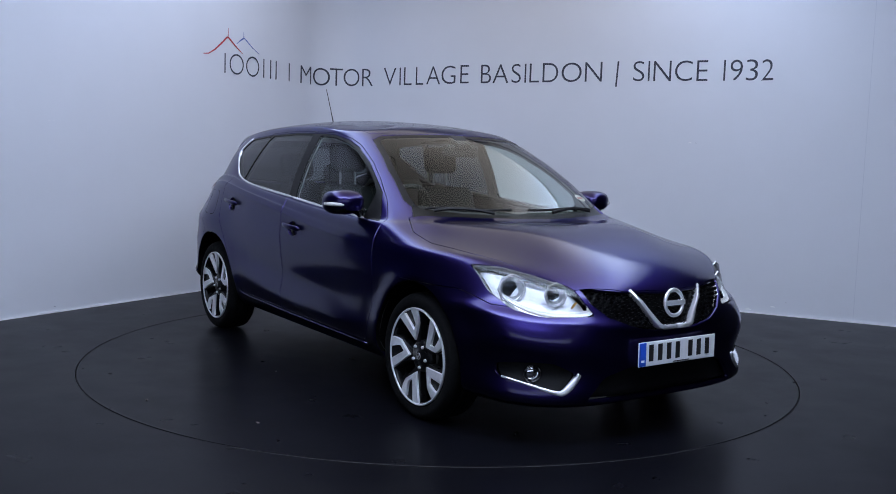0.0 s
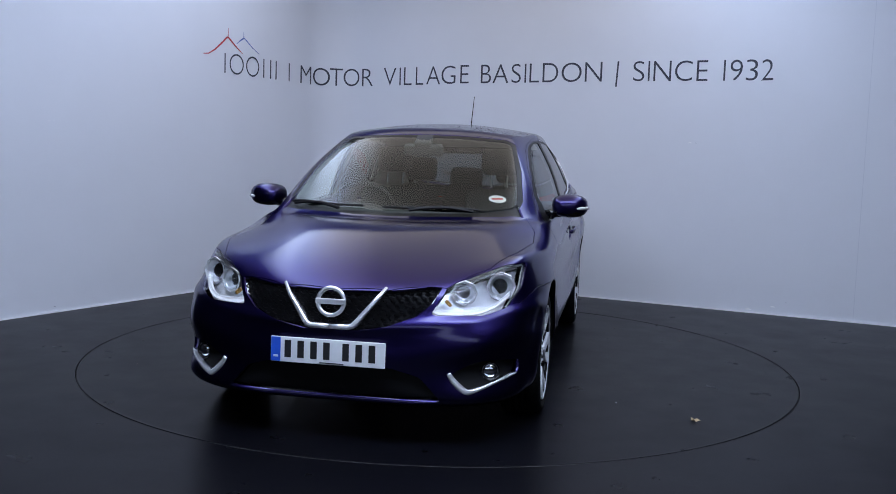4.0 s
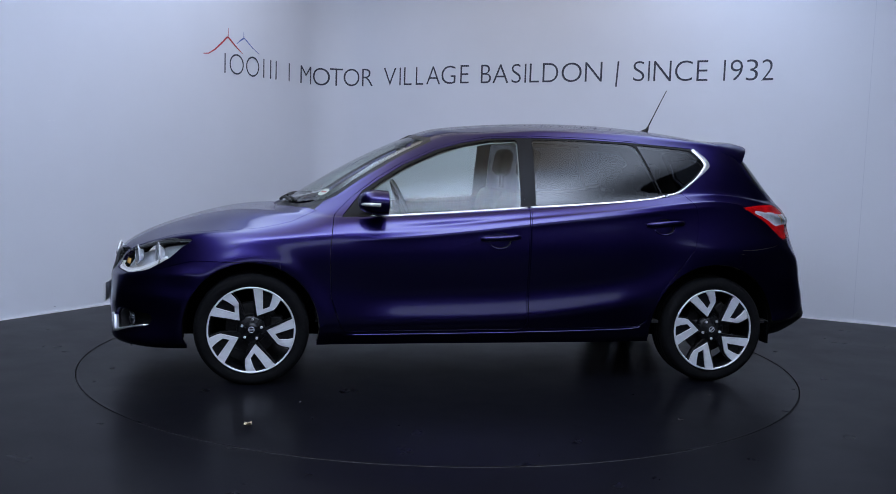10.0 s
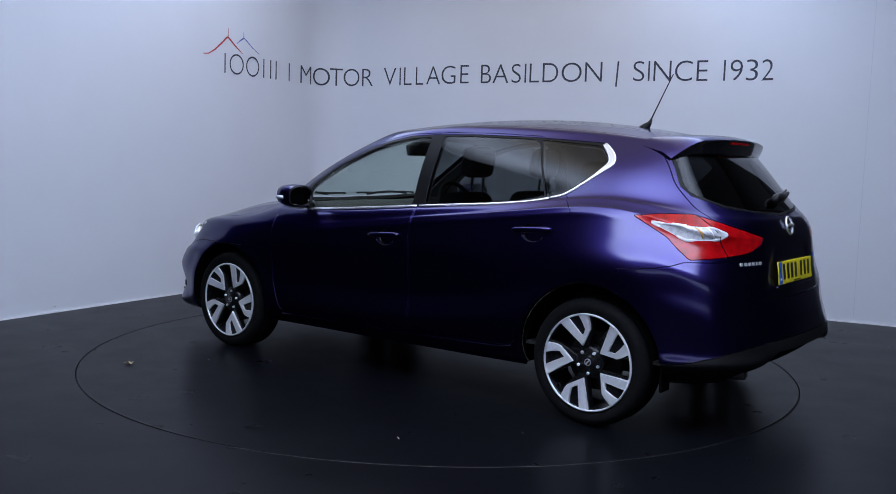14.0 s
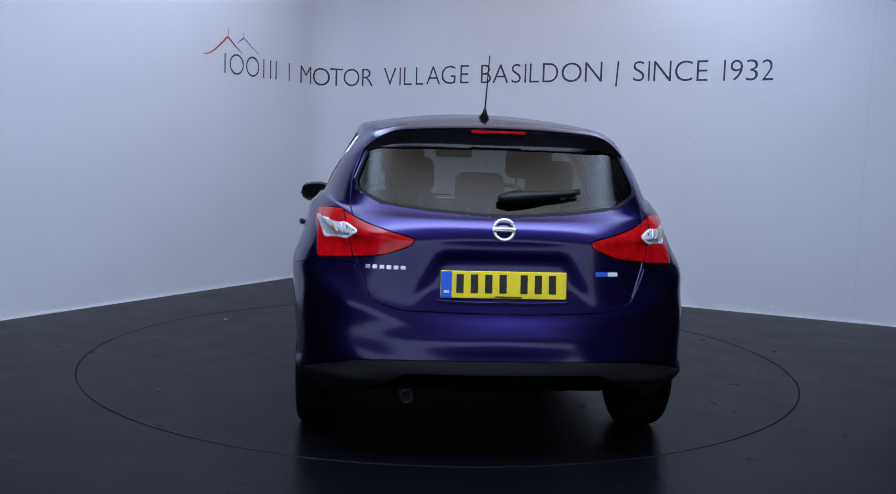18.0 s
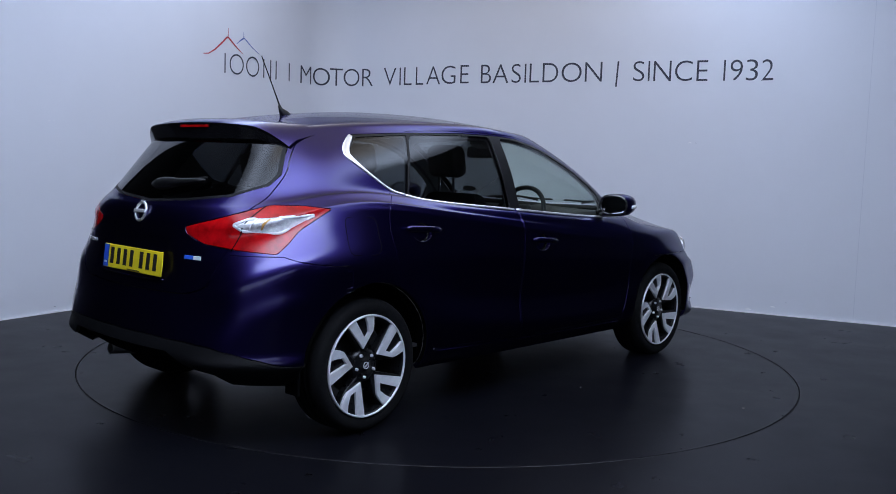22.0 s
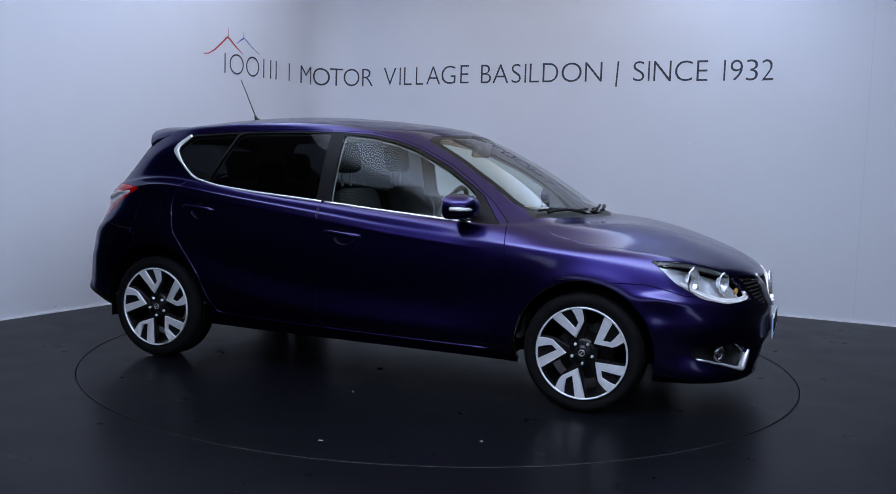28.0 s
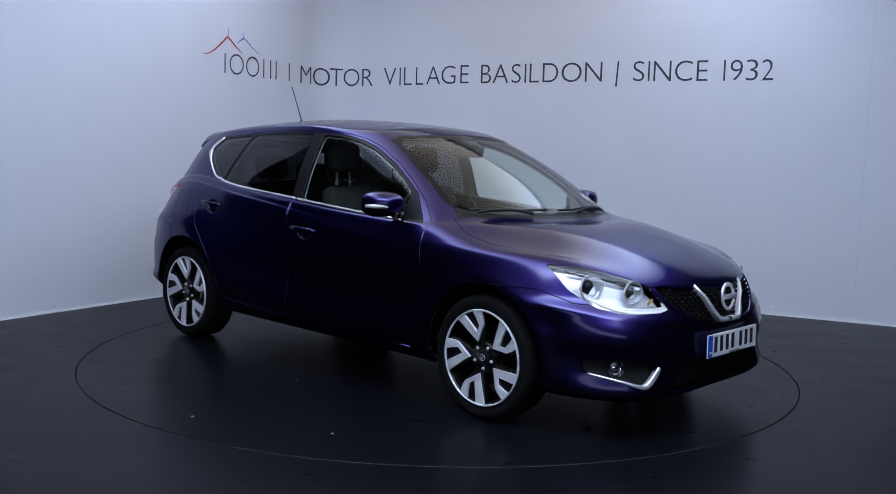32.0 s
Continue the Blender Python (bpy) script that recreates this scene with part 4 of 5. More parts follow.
BELT = [(.70, .950), (.45, .967), (.20, .985), (0, 1.001), (-.20, 1.018)], [(-.222, 1.020), (-.45, 1.037), (-.70, 1.057), (-.94, 1.083), (-1.05, 1.105)], [(-1.055, 1.107), (-1.135, 1.128), (-1.237, 1.198), (-1.318, 1.268), (-1.338, 1.298), (-1.318, 1.336), (-1.265, 1.384)]
for mir in (False, True):
    strip("chrome_strip", SIDE, side(*smooth_line(BELT[0])), 0.013, CHROME, BODY["front_door", mir], mir=mir, label="bright chrome window strip")
    strip("chrome_strip", SIDE, side(*smooth_line(BELT[1])), 0.013, CHROME, BODY["rear_door", mir], mir=mir, label="bright chrome window strip")
    q = smooth_line(BELT[2])
    strip("chrome_strip", SIDE, side(*q), [0.013 + 0.026 * max(0.0, math.sin(math.pi * min(1.0, max(0.0, (i / (len(q) - 1) - 0.36) / 0.72)))) for i in range(len(q))], CHROME, car, mir=mir, label="bright chrome strip widening round the rear quarter window")
    strip("sill_strip", SIDE, side(*smooth_line([(.84, .283), (.3, .290), (-.3, .302), (-.80, .318), (-.90, .335)])), 0.007, PAINT, car, out=0.006, mir=mir)

# seams of lamps and flap
strip("fuel_flap_seam", SIDE, [tuple(p) for p in rounded(side((-1.478, 1.012), (-1.308, 1.008), (-1.300, .865), (-1.325, .838), (-1.480, .842), (-1.492, .87)), .03)], 0.0035, SLOT, car, out=0.0006, thick=0.004, mir=True, closed=True, label="thin seam of the square fuel flap")

# V-shaped grille trim and honeycomb
def front_strip(name, pts, width, mat, out, label, thick=0.03):
    for mir in (False, True):
        strip(name, FRONT, front(*pts), width, mat, car, out=out, thick=thick, mir=mir, label=label, flat=0.88)


vline = [(.0, .541), (.05, .541), (.084, .541), (.102, .546), (.115, .558), (.155, .609), (.196, .661), (.236, .712)]
front_strip("grille_trim", vline, [0.023, 0.023, 0.023, 0.024, 0.024, 0.021, 0.018, 0.014], CHROME, 0.007, "broad V-shaped chrome grille trim")
gr_poly = OUTLINES["grille"][1]


def honeycomb():
    bm = bmesh.new()
    px, pz, r = 0.036, 0.0195, 0.0125
    for j in range(-1, 12):
        for i in range(-1, 15):
            y, z = (i + 0.5 * (j % 2)) * px, 0.52 + j * pz
            if not (inside(gr_poly, FRONT.flat((0, y, z))) and y > -0.001):
                continue
            hit, nrm = drop_on(FRONT, *FRONT.flat((0, y, z)))
            if hit is None:
                continue
            for sgn in ((1, -1) if y > 0.002 else (1,)):
                vs = []
                for rad, dx in ((1.0, 0.0), (0.72, 0.0), (0.72, -0.012)):
                    vs.append([bm.verts.new((hit.x - 0.014 + dx, sgn * (y + rad * px * 0.52 * math.cos(k * math.pi / 3)), z + rad * pz * 0.56 * math.sin(k * math.pi / 3))) for k in range(6)])
                for k in range(6):
                    for a, b in ((0, 1), (1, 2)):
                        bm.faces.new((vs[a][k], vs[a][(k + 1) % 6], vs[b][(k + 1) % 6], vs[b][k]))
    return bm


tagged(part("grille_mesh", honeycomb(), MESHBLACK, car, "black honeycomb mesh"), kind="stuff")


def ring_badge(name, at, toward, r, tube_r, parent):
    """A chrome ring crossed by a plain bar."""
    e = tagged(new(name), "plain chrome ring emblem crossed by a bar")
    e.parent = parent
    m = Matrix.Translation(at) @ Vector(toward).to_track_quat("Z", "Y").to_matrix().to_4x4()
    bm = bmesh.new()
    lathe(bm, [(r + tube_r * math.cos(k * math.pi / 5), tube_r * 0.8 * math.sin(k * math.pi / 5)) for k in range(10)], m, 40, close=True)
    part("ring", bm, CHROME, e, smooth=True)
    bm = bmesh.new()
    w = r * 1.16
    soft_box(bm, 2 * w, r * 0.42, 0.016, m @ Matrix.Translation((0, 0, 0.003)), 0.004)
    part("bar", bm, CHROME, e)
    return e


def plate(name, at, toward, mat, label, band_sign):
    e = tagged(new(name), label)
    e.parent = car
    m = Matrix.Translation(at) @ Vector(toward).to_track_quat("Z", "Y").to_matrix().to_4x4()
    bm = bmesh.new()
    soft_box(bm, 0.525, 0.113, 0.006, m, 0.0025, 1)
    part("plate_board", bm, mat, e)
    bm = bmesh.new()
    soft_box(bm, 0.044, 0.108, 0.002, m @ Matrix.Translation((-0.238, 0, 0.0042)), 0.0008, 1)
    part("blue_band", bm, PLATEBLUE, e)
    bm = bmesh.new()
    soft_box(bm, 0.022, 0.010, 0.001, m @ Matrix.Translation((-0.238, -0.030, 0.0057)), 0.0003, 1)
    part("band_mark", bm, WHITEPLATE, e)
    for k in range(7):
        x = -0.182 + k * 0.0595 + (0.028 if k > 3 else 0)
        bm = bmesh.new()
        soft_box(bm, 0.030, 0.077, 0.0015, m @ Matrix.Translation((x, 0.004, 0.0042)), 0.0005, 1)
        part("plate_bar", bm, INK, e)
    bm = bmesh.new()
    soft_box(bm, 0.11, 0.005, 0.001, m @ Matrix.Translation((0.02, -0.049, 0.0038)), 0.0003, 1)
    part("plate_line", bm, INK, e)
    return e


hit, _ = shell_at((6, 0.0, 0.645), (-1, 0, 0))
ring_badge("front_badge", (hit.x + 0.012, 0, 0.648), (1, 0, 0.12), 0.060, 0.010, car)
hit, _ = shell_at((6, 0.0, 0.43), (-1, 0, 0))
plate("front_plate", (hit.x + 0.018, 0.0, 0.429), (1, 0, 0.02), WHITEPLATE, "white front plate with plain dark bars and a blue band", 1)
hit, _ = shell_at((-6, 0.001, 1.0), (1, 0, 0))
ring_badge("rear_badge", (hit.x - 0.006, 0, 1.0), (-1, 0, 0.25), 0.043, 0.008, car)
hit, _ = shell_at((-6, 0.001, 0.775), (1, 0, 0))
plate("rear_plate", (hit.x - 0.014, 0.0, 0.775), (-1, 0, 0.12), YELLOW, "yellow rear plate with plain dark bars and a blue band", -1)
# model name as plain bars, and a small blue emblem
for k in range(6):
    y = 0.561 - k * 0.029
    hit, nr_ = shell_at((-6, y, 0.834), (1, 0, 0))
    bm = bmesh.new()
    soft_box(bm, 0.021, 0.017, 0.005, Matrix.Translation(hit) @ nr_.to_track_quat("Z", "Y").to_matrix().to_4x4(), 0.002, 1)
    part("name_bar", bm, CHROME, BODY["tailgate"], "small plain chrome bar")
for y0, w, mat_ in ((0.418, 0.055, PLATEBLUE), (0.468, 0.045, SATIN)):
    hit, nr_ = shell_at((-6, y0, 0.822), (1, 0, 0))
    nr_ = flip(nr_)
    bm = bmesh.new()
    soft_box(bm, w, 0.018, 0.004, Matrix.Translation(flip(hit)) @ nr_.to_track_quat("Z", "Y").to_matrix().to_4x4(), 0.0015, 1)
    part("emblem", bm, mat_, BODY["tailgate"], "small blue and silver emblem")
# bright lip under the rear plate and light above it
for mir in (False, True):
    strip("plate_lip", REAR, rear(*smooth_line([(0, .700), (.15, .701), (.25, .704), (.27, .708)])), 0.006, PAINT, BODY["tailgate"], out=0.012, thick=0.03, mir=mir)

# seams and inner pieces of the tail lights
for mir in (False, True):
    lamp = BODY["tail_light", mir]
    strip("lamp_seam", REAR, rear(*[(.622 + .006 * k, .862 + .0245 * k) for k in range(9)]), 0.005, SLOT, lamp, out=0.0012, thick=0.006, mir=mir)
    strip("lamp_divider", REAR, rear(*[(.668 + .003 * k, .952 + .0135 * k) for k in range(5)]), 0.006, HOUSING, lamp, out=0.0012, thick=0.006, mir=mir)
    edge_pts = OUTLINES["tail_clear"][1]
    strip("lamp_frame", TAILV, [tuple(p) for p in edge_pts], 0.013, CLEARLENS, lamp, out=0.0022, thick=0.008, mir=mir, closed=True, label="white frame of the clear lamp section")
    for j in (0, 1):
        strip("reflector_rib", REAR, rear(*[(.640 + .05 * j + .003 * k, .985 + .004 * k - .022 * j) for k in range(5)]), 0.004, CHROME, lamp, out=0.0022, thick=0.006, mir=mir)
    strip("indicator_bulb", REAR, rear(*[(.700 + .0045 * k, .955 + .0125 * k) for k in range(5)]), [.006, .010, .012, .010, .006], AMBER, lamp, out=0.0014, thick=0.006, mir=mir, label="amber indicator bulb")

# fog lights and their chrome blades
for mir in (False, True):
    q = smooth_line([(.523, .350), (.545, .315), (.592, .272), (.625, .268), (.70, .293), (.79, .325)], 4)
    strip("fog_light_trim", FRONT, front(*q), [0.010 + 0.018 * math.exp(-((i / len(q) - 0.30) / 0.34) ** 2) for i in range(len(q))], CHROME, car, out=0.008, thick=0.03, mir=mir, label="curved chrome blade under the fog light")
    hit, nr_ = shell_at((6, 0.695, 0.345), (-1, 0, 0))
    d = Vector((1, 0.35, 0)).normalized()
    hit = hit - d * 0.022
    if mir:
        hit, d = flip(hit), flip(d)
    m = Matrix.Translation(hit) @ d.to_track_quat("Z", "Y").to_matrix().to_4x4()
    fog = new("fog_light")
    fog.parent = car
    tagged(fog, "round fog light in a black recess")
    bm = bmesh.new()
    lathe(bm, [(0.040, -0.01), (0.042, 0.010), (0.036, 0.012), (0.033, 0.004)], m, 28)
    part("bezel", bm, GLOSSBLACK, fog, smooth=True)
    bm = bmesh.new()
    lathe(bm, [(0.033, 0.003), (0.026, 0.009), (0.014, 0.013), (0.001, 0.014)], m, 28)
    part("lens", bm, REFLECT, fog, smooth=True)

# headlights: reflector, two lamps and a light line
for mir in (False, True):
    head = BODY["headlight", mir]
    REFL_BACK = panel("reflector", "headlight", HOUSING, head, "silver reflector housing", mirror=mir, gap=0.006, sink=0.055, rim=False)
    for c, r in (((1.86, .702, .708), 0.060), ((1.985, .552, .688), 0.050)):
        o = Vector(c)
        d = Vector((1, 0.35, 0.05)).normalized()
        hit, _ = shell_at(o + d * 2, -d)
        base = hit - d * 0.052
        if mir:
            base, d = flip(base), flip(d)
        m = Matrix.Translation(base) @ d.to_track_quat("Z", "Y").to_matrix().to_4x4()
        bm = bmesh.new()
        lathe(bm, [(r, 0.030), (r * 0.93, 0.036), (r * 0.86, 0.028), (r * 0.66, 0.008), (r * 0.62, 0.004)], m, 32)
        part("lamp_bezel", bm, CHROME, head, "round chrome lamp bezel", smooth=True)
        bm = bmesh.new()
        lathe(bm, [(r * 1.10 + 0.0045 * math.cos(k * math.pi / 4), 0.034 + 0.0045 * math.sin(k * math.pi / 4)) for k in range(8)], m, 8, close=True)
        part("light_ring", bm, CHROME, head, "bright eight-sided lamp ring")
        bm = bmesh.new()
        lathe(bm, [(r * 0.62, 0.004), (r * 0.55, 0.020), (r * 0.36, 0.032), (r * 0.15, 0.038), (0.0005, 0.039)], m, 32)
        part("lamp_lens", bm, LENS, head, "dark glass projector lens", smooth=True)
        bm = bmesh.new()
        lathe(bm, [(r * 0.60, 0.003), (0.0005, 0.001)], m, 32)
        part("lamp_bulb", bm, GLOSSBLACK if r > 0.055 else REFLECT, head)
    low_edge = solid(HEADV, (2.085, .46, .690), (2.092, .432, .650), (2.092, .428, .622), (2.06, .50, .613), (2.0, .605, .616), (1.945, .69, .638), (1.885, .745, .672), (1.83, .775, .705))
    strip("light_line", HEADV, smooth_line(low_edge, 3), [.012, .014, .018, .022, .026, .026, .026, .026, .025, .024, .023, .022, .021, .020, .019, .018, .017, .016, .015, .013, .012, .010], LAMPGLOW, head, out=-0.012, thick=0.012, mir=mir, label="bright white running light band along the lamp's lower edge")
    brow = solid(HEADV, (2.045, .53, .722), (1.99, .585, .742), (1.91, .65, .765), (1.82, .71, .785), (1.74, .755, .790))
    strip("lamp_brow", HEADV, smooth_line(brow, 3), [.008, .010, .012, .014, .016, .018, .019, .020, .020, .019, .017, .013, .008], DASH, head, out=-0.006, thick=0.010, mir=mir, label="dark grey brow inside the headlight")
    amber = solid(HEADV, (2.065, .482, .668), (2.06, .492, .655), (2.055, .502, .643))
    strip("indicator_bulb", HEADV, amber, [.008, .012, .008], AMBER, head, out=-0.020, thick=0.010, mir=mir, label="amber indicator bulb")

# ---------------------------------------------------------------- car: mirrors, handles, aerial, wipers, spoiler
for mir in (False, True):
    mirror = new("door_mirror")
    mirror.parent = car
    tagged(mirror, "purple door mirror with a white indicator strip")
    sgn = -1 if mir else 1

    def mirrored(bm):
        if mir:
            for v in bm.verts:
                v.co.y = -v.co.y
            bmesh.ops.reverse_faces(bm, faces=bm.faces)
        return bm

    def shell_ring(x, cy, cz, wy, wz, n=20, p=2.6):
        out = []
        for k in range(n):
            a = k * 2 * math.pi / n
            c, s = math.cos(a), math.sin(a)
            out.append((x, cy + wy * math.copysign(abs(c) ** (2 / p), c), cz + wz * math.copysign(abs(s) ** (2 / p), s)))
        return out

    rings = [shell_ring(0.775, .905, 1.034, 0.0265, 0.02048), shell_ring(0.765, .912, 1.036, 0.0636, 0.04301), shell_ring(0.735, .922, 1.037, 0.0901, 0.05939), shell_ring(0.69, .925, 1.036, 0.1018, 0.06758),
             shell_ring(0.64, .925, 1.034, 0.1039, 0.06861), shell_ring(0.615, .925, 1.034, 0.1007, 0.06554)]
    for nm_, mat_, keep in (("cap", PAINT, lambda z: z >= 0.998), ("lower_shell", GLOSSBLACK, lambda z: z < 0.998)):
        bm = bmesh.new()
        vs = [[bm.verts.new(p) for p in r] for r in rings]
        for a, b in zip(vs, vs[1:]):
            for k in range(20):
                j = (k + 1) % 20
                if keep((a[k].co.z + a[j].co.z + b[k].co.z + b[j].co.z) / 4):
                    bm.faces.new((a[k], b[k], b[j], a[j]))
        if nm_ == "cap":
            bm.faces.new(vs[0])
        bmesh.ops.delete(bm, geom=[v for v in bm.verts if not v.link_faces], context="VERTS")
        bmesh.ops.recalc_face_normals(bm, faces=bm.faces)
        part(nm_, mirrored(bm), mat_, mirror, smooth=True)
    bm = bmesh.new()
    f0 = [bm.verts.new(p) for p in shell_ring(0.616, .925, 1.034, 0.1007, 0.06554)]
    f1 = [bm.verts.new(p) for p in shell_ring(0.612, .925, 1.034, 0.09116, 0.05632)]
    f2 = [bm.verts.new(p) for p in shell_ring(0.622, .925, 1.034, 0.08904, 0.05427)]
    for a, b in ((f0, f1), (f1, f2)):
        for k in range(20):
            j = (k + 1) % 20
            bm.faces.new((a[k], b[k], b[j], a[j]))
    part("rim", mirrored(bm), GLOSSBLACK, mirror)
    bm = bmesh.new()
    bm.faces.new([bm.verts.new(p) for p in shell_ring(0.6215, .925, 1.034, 0.0901, 0.0553)][::-1])
    part("mirror_glass", mirrored(bm), MIRRORGLASS, mirror, "mirror glass, its colour darkened in place of a dark reflection")
    bm = bmesh.new()
    pts = [(.757, .968, 1.026), (.738, 1.006, 1.027), (.704, 1.025, 1.027), (.660, 1.030, 1.026)]
    tube(bm, pts, 0.011, 8)
    part("indicator", mirrored(bm), CLEARLENS, mirror, "white indicator strip", smooth=True)
    bm = bmesh.new()
    tube(bm, [(.66, .80, .975), (.655, .835, .993), (.64, .87, .995)], 0.03, 10, radii=[.034, .028, .03])
    part("stalk", mirrored(bm), GLOSSBLACK, mirror, smooth=True)

    for door, x0, z0 in (("front_door", -.035, .846), ("rear_door", -1.015, .942)):
        xs = [x0 + .115 - k * .023 for k in range(11)]
        rows = []
        for k, x in enumerate(xs):
            hit, nr_ = shell_at((x, 3, z0 + (x0 - x) * 0.06), (0, -1, 0))
            lift = 0.034 * math.sin(math.pi * min(max((k + 0.6) / 11.2, 0), 1)) ** 0.5
            rows.append((hit, nr_, lift))
        bm = bmesh.new()
        vs = []
        for k, (p, nr_, lift) in enumerate(rows):
            up = Vector((0, 0, 1))
            hh = 0.0155 if 0 < k < 10 else 0.009
            c = p + nr_ * lift
            vs.append([bm.verts.new(c + up * hh * math.sin(a) + nr_ * 0.009 * math.cos(a)) for a in [i * math.pi / 4 for i in range(8)]])
        for a, b in zip(vs, vs[1:]):
            for k in range(8):
                bm.faces.new((a[k], a[(k + 1) % 8], b[(k + 1) % 8], b[k]))
        bm.faces.new(vs[0][::-1])
        bm.faces.new(vs[-1])
        for v in bm.verts:
            if mir:
                v.co.y = -v.co.y
        bmesh.ops.recalc_face_normals(bm, faces=bm.faces)
        part("door_handle", bm, PAINT, BODY[door, mir], smooth=True)
        arc = [(x0 + .066 * math.cos(a), z0 - .014 + .049 * math.sin(a)) for a in [radians(200 + k * 14) for k in range(11)]]
        strip("cup_lip", SIDE, side(*arc), [.003 + .007 * math.sin(math.pi * k / 10) for k in range(11)], PAINT, BODY[door, mir], out=0.0015, thick=0.012, mir=mir)

aerial = new("aerial")
aerial.parent = car
tagged(aerial, "short black roof aerial on a small foot")
bm = bmesh.new()
tube(bm, [(-1.165, 0, 1.480), (-1.185, 0, 1.498), (-1.205, 0, 1.520), (-1.214, 0, 1.540)], 0.02, 10, radii=[.030, .024, .012, .006])
part("foot", bm, BLACK, aerial, smooth=True)
bm = bmesh.new()
tube(bm, [(-1.205, 0, 1.525), (-1.255, 0, 1.63), (-1.330, 0, 1.785)], 0.003, 6, radii=[.0045, .0032, .0026])
part("rod", bm, BLACK, aerial)

# rear spoiler
spoiler = new("spoiler")
spoiler.parent = car
tagged(spoiler, "purple roof spoiler with a gloss black underside")
ys = [0.592 * math.sin(k * math.pi / 40) for k in range(-20, 21)]


def spoiler_section(y):
    a = abs(y)
    drop = max(0.0, (a - .42) / .172) ** 2
    trail_x = -1.735 + 0.05 * (a / .5) ** 2 + 0.055 * drop
    trail_z = 1.433 - 0.022 * (a / .5) ** 2 - 0.075 * drop
    top_f, _ = shell_at((-1.50 + 0.03 * (a / .5) ** 2, a, 4), (0, 0, -1))
    zf = top_f.z if top_f else 1.40
    xf = -1.50 + 0.03 * (a / .5) ** 2
    return [(xf, y, zf + 0.001), ((xf + trail_x) / 2 - 0.03, y, (zf + trail_z) / 2 + 0.009 - 0.01 * drop), (trail_x + 0.01, y, trail_z + 0.001), (trail_x, y, trail_z - 0.006), (trail_x + 0.012, y, trail_z - 0.024),
            (-1.702 + 0.06 * (a / .5) ** 2, y, 1.332 - 0.012 * (a / .5) ** 2 - 0.03 * drop)]


for nm_, lo, hi, mat_ in (("spoiler_top", 0, 3, PAINT), ("spoiler_underside", 3, 5, GLOSSBLACK)):
    bm = bmesh.new()
    vs = [[bm.verts.new(p) for p in spoiler_section(y)[lo:hi + 1]] for y in ys]
    for a, b in zip(vs, vs[1:]):
        for k in range(hi - lo):
            bm.faces.new((a[k], a[k + 1], b[k + 1], b[k]))
    if nm_ == "spoiler_top":
        for y in (ys[0], ys[-1]):
            bm.faces.new([bm.verts.new(p) for p in spoiler_section(y)])
    bmesh.ops.recalc_face_normals(bm, faces=bm.faces)
    part(nm_, bm, mat_, spoiler, smooth=True)
bm = bmesh.new()
soft_box(bm, 0.012, 0.24, 0.013, Matrix.Translation((-1.724, 0, 1.409)), 0.003)
part("brake_light", bm, REDLENS, spoiler, "narrow red brake light")

# wipers
for x0, y0, x1, y1 in ((1.205, -.30, 1.07, -.60), (1.22, .10, 1.155, .44)):
    wiper = new("wiper")
    wiper.parent = car
    tagged(wiper, "black windscreen wiper resting at the foot of the glass")
    arm, blade = [], []
    for k in range(9):
        t = k / 8
        x, y = x0 + (x1 - x0) * t, y0 + (y1 - y0) * t
        hit, nr_ = shell_at((x, abs(y), 4), (0, 0, -1))
        p = Vector((x, y, hit.z))
        arm.append(p + Vector((0, 0, .014 + .012 * math.sin(math.pi * t))))
    for k in range(13):
        t = -0.45 + k / 12 * 1.55
        x, y = x0 - 0.03 + (x1 - x0) * t, y0 + (y1 - y0) * t
        x = min(x, 1.19 - 0.28 * y * y)
        hit, nr_ = shell_at((x, abs(y), 4), (0, 0, -1))
        blade.append(Vector((x, y, hit.z + 0.010)))
    bm = bmesh.new()
    tube(bm, arm, 0.009, 6)
    part("arm", bm, BLACK, wiper)
    bm = bmesh.new()
    tube(bm, blade, 0.007, 6)
    part("blade", bm, BLACK, wiper)
wiper = new("rear_wiper")
wiper.parent = car
tagged(wiper, "black rear wiper across the foot of the tailgate glass")
pts = []
for k in range(9):
    y = -0.02 + k * 0.045
    hit, nr_ = shell_at((-6, max(y, 0.001), 1.112 + 0.004 * k), (1, 0, 0))
    pts.append(Vector((hit.x, -y, hit.z)) + Vector((nr_.x, 0, nr_.z)) * 0.022)
bm = bmesh.new()
tube(bm, pts, 0.01, 8, radii=[.014, .028, .030, .026, .021, .017, .014, .011, .007])
part("arm", bm, BLACK, wiper, smooth=True)
bm = bmesh.new()
tube(bm, [p + Vector((0.012, 0.0, 0.012)) for p in pts[1:]], 0.006, 6)
part("blade", bm, BLACK, wiper)

# exhaust
bm = bmesh.new()
lathe(bm, [(0.026, 0.0), (0.029, 0.004), (0.029, 0.20), (0.026, 0.20), (0.025, 0.004)], Matrix.Translation((-1.965, .385, .280)) @ pose(0, 0, 0, 0, 97, 0), 24, close=True)
part("exhaust_pipe", bm, STEEL, car, "dull steel exhaust pipe", smooth=True)

# ---------------------------------------------------------------- car: wheels, arches, underbody
SPOKE = [(16, 239), (33, 77), (126, 110), (144, 130), (169, 171), (124, 207), (117, 168), (102, 126), (67, 114), (68, 229)]
SPOKE_BACK = [(10, 239), (18, 60), (50, 50), (132, 104), (150, 126), (176, 168), (140, 203), (100, 224), (60, 236)]
PX = 0.00099


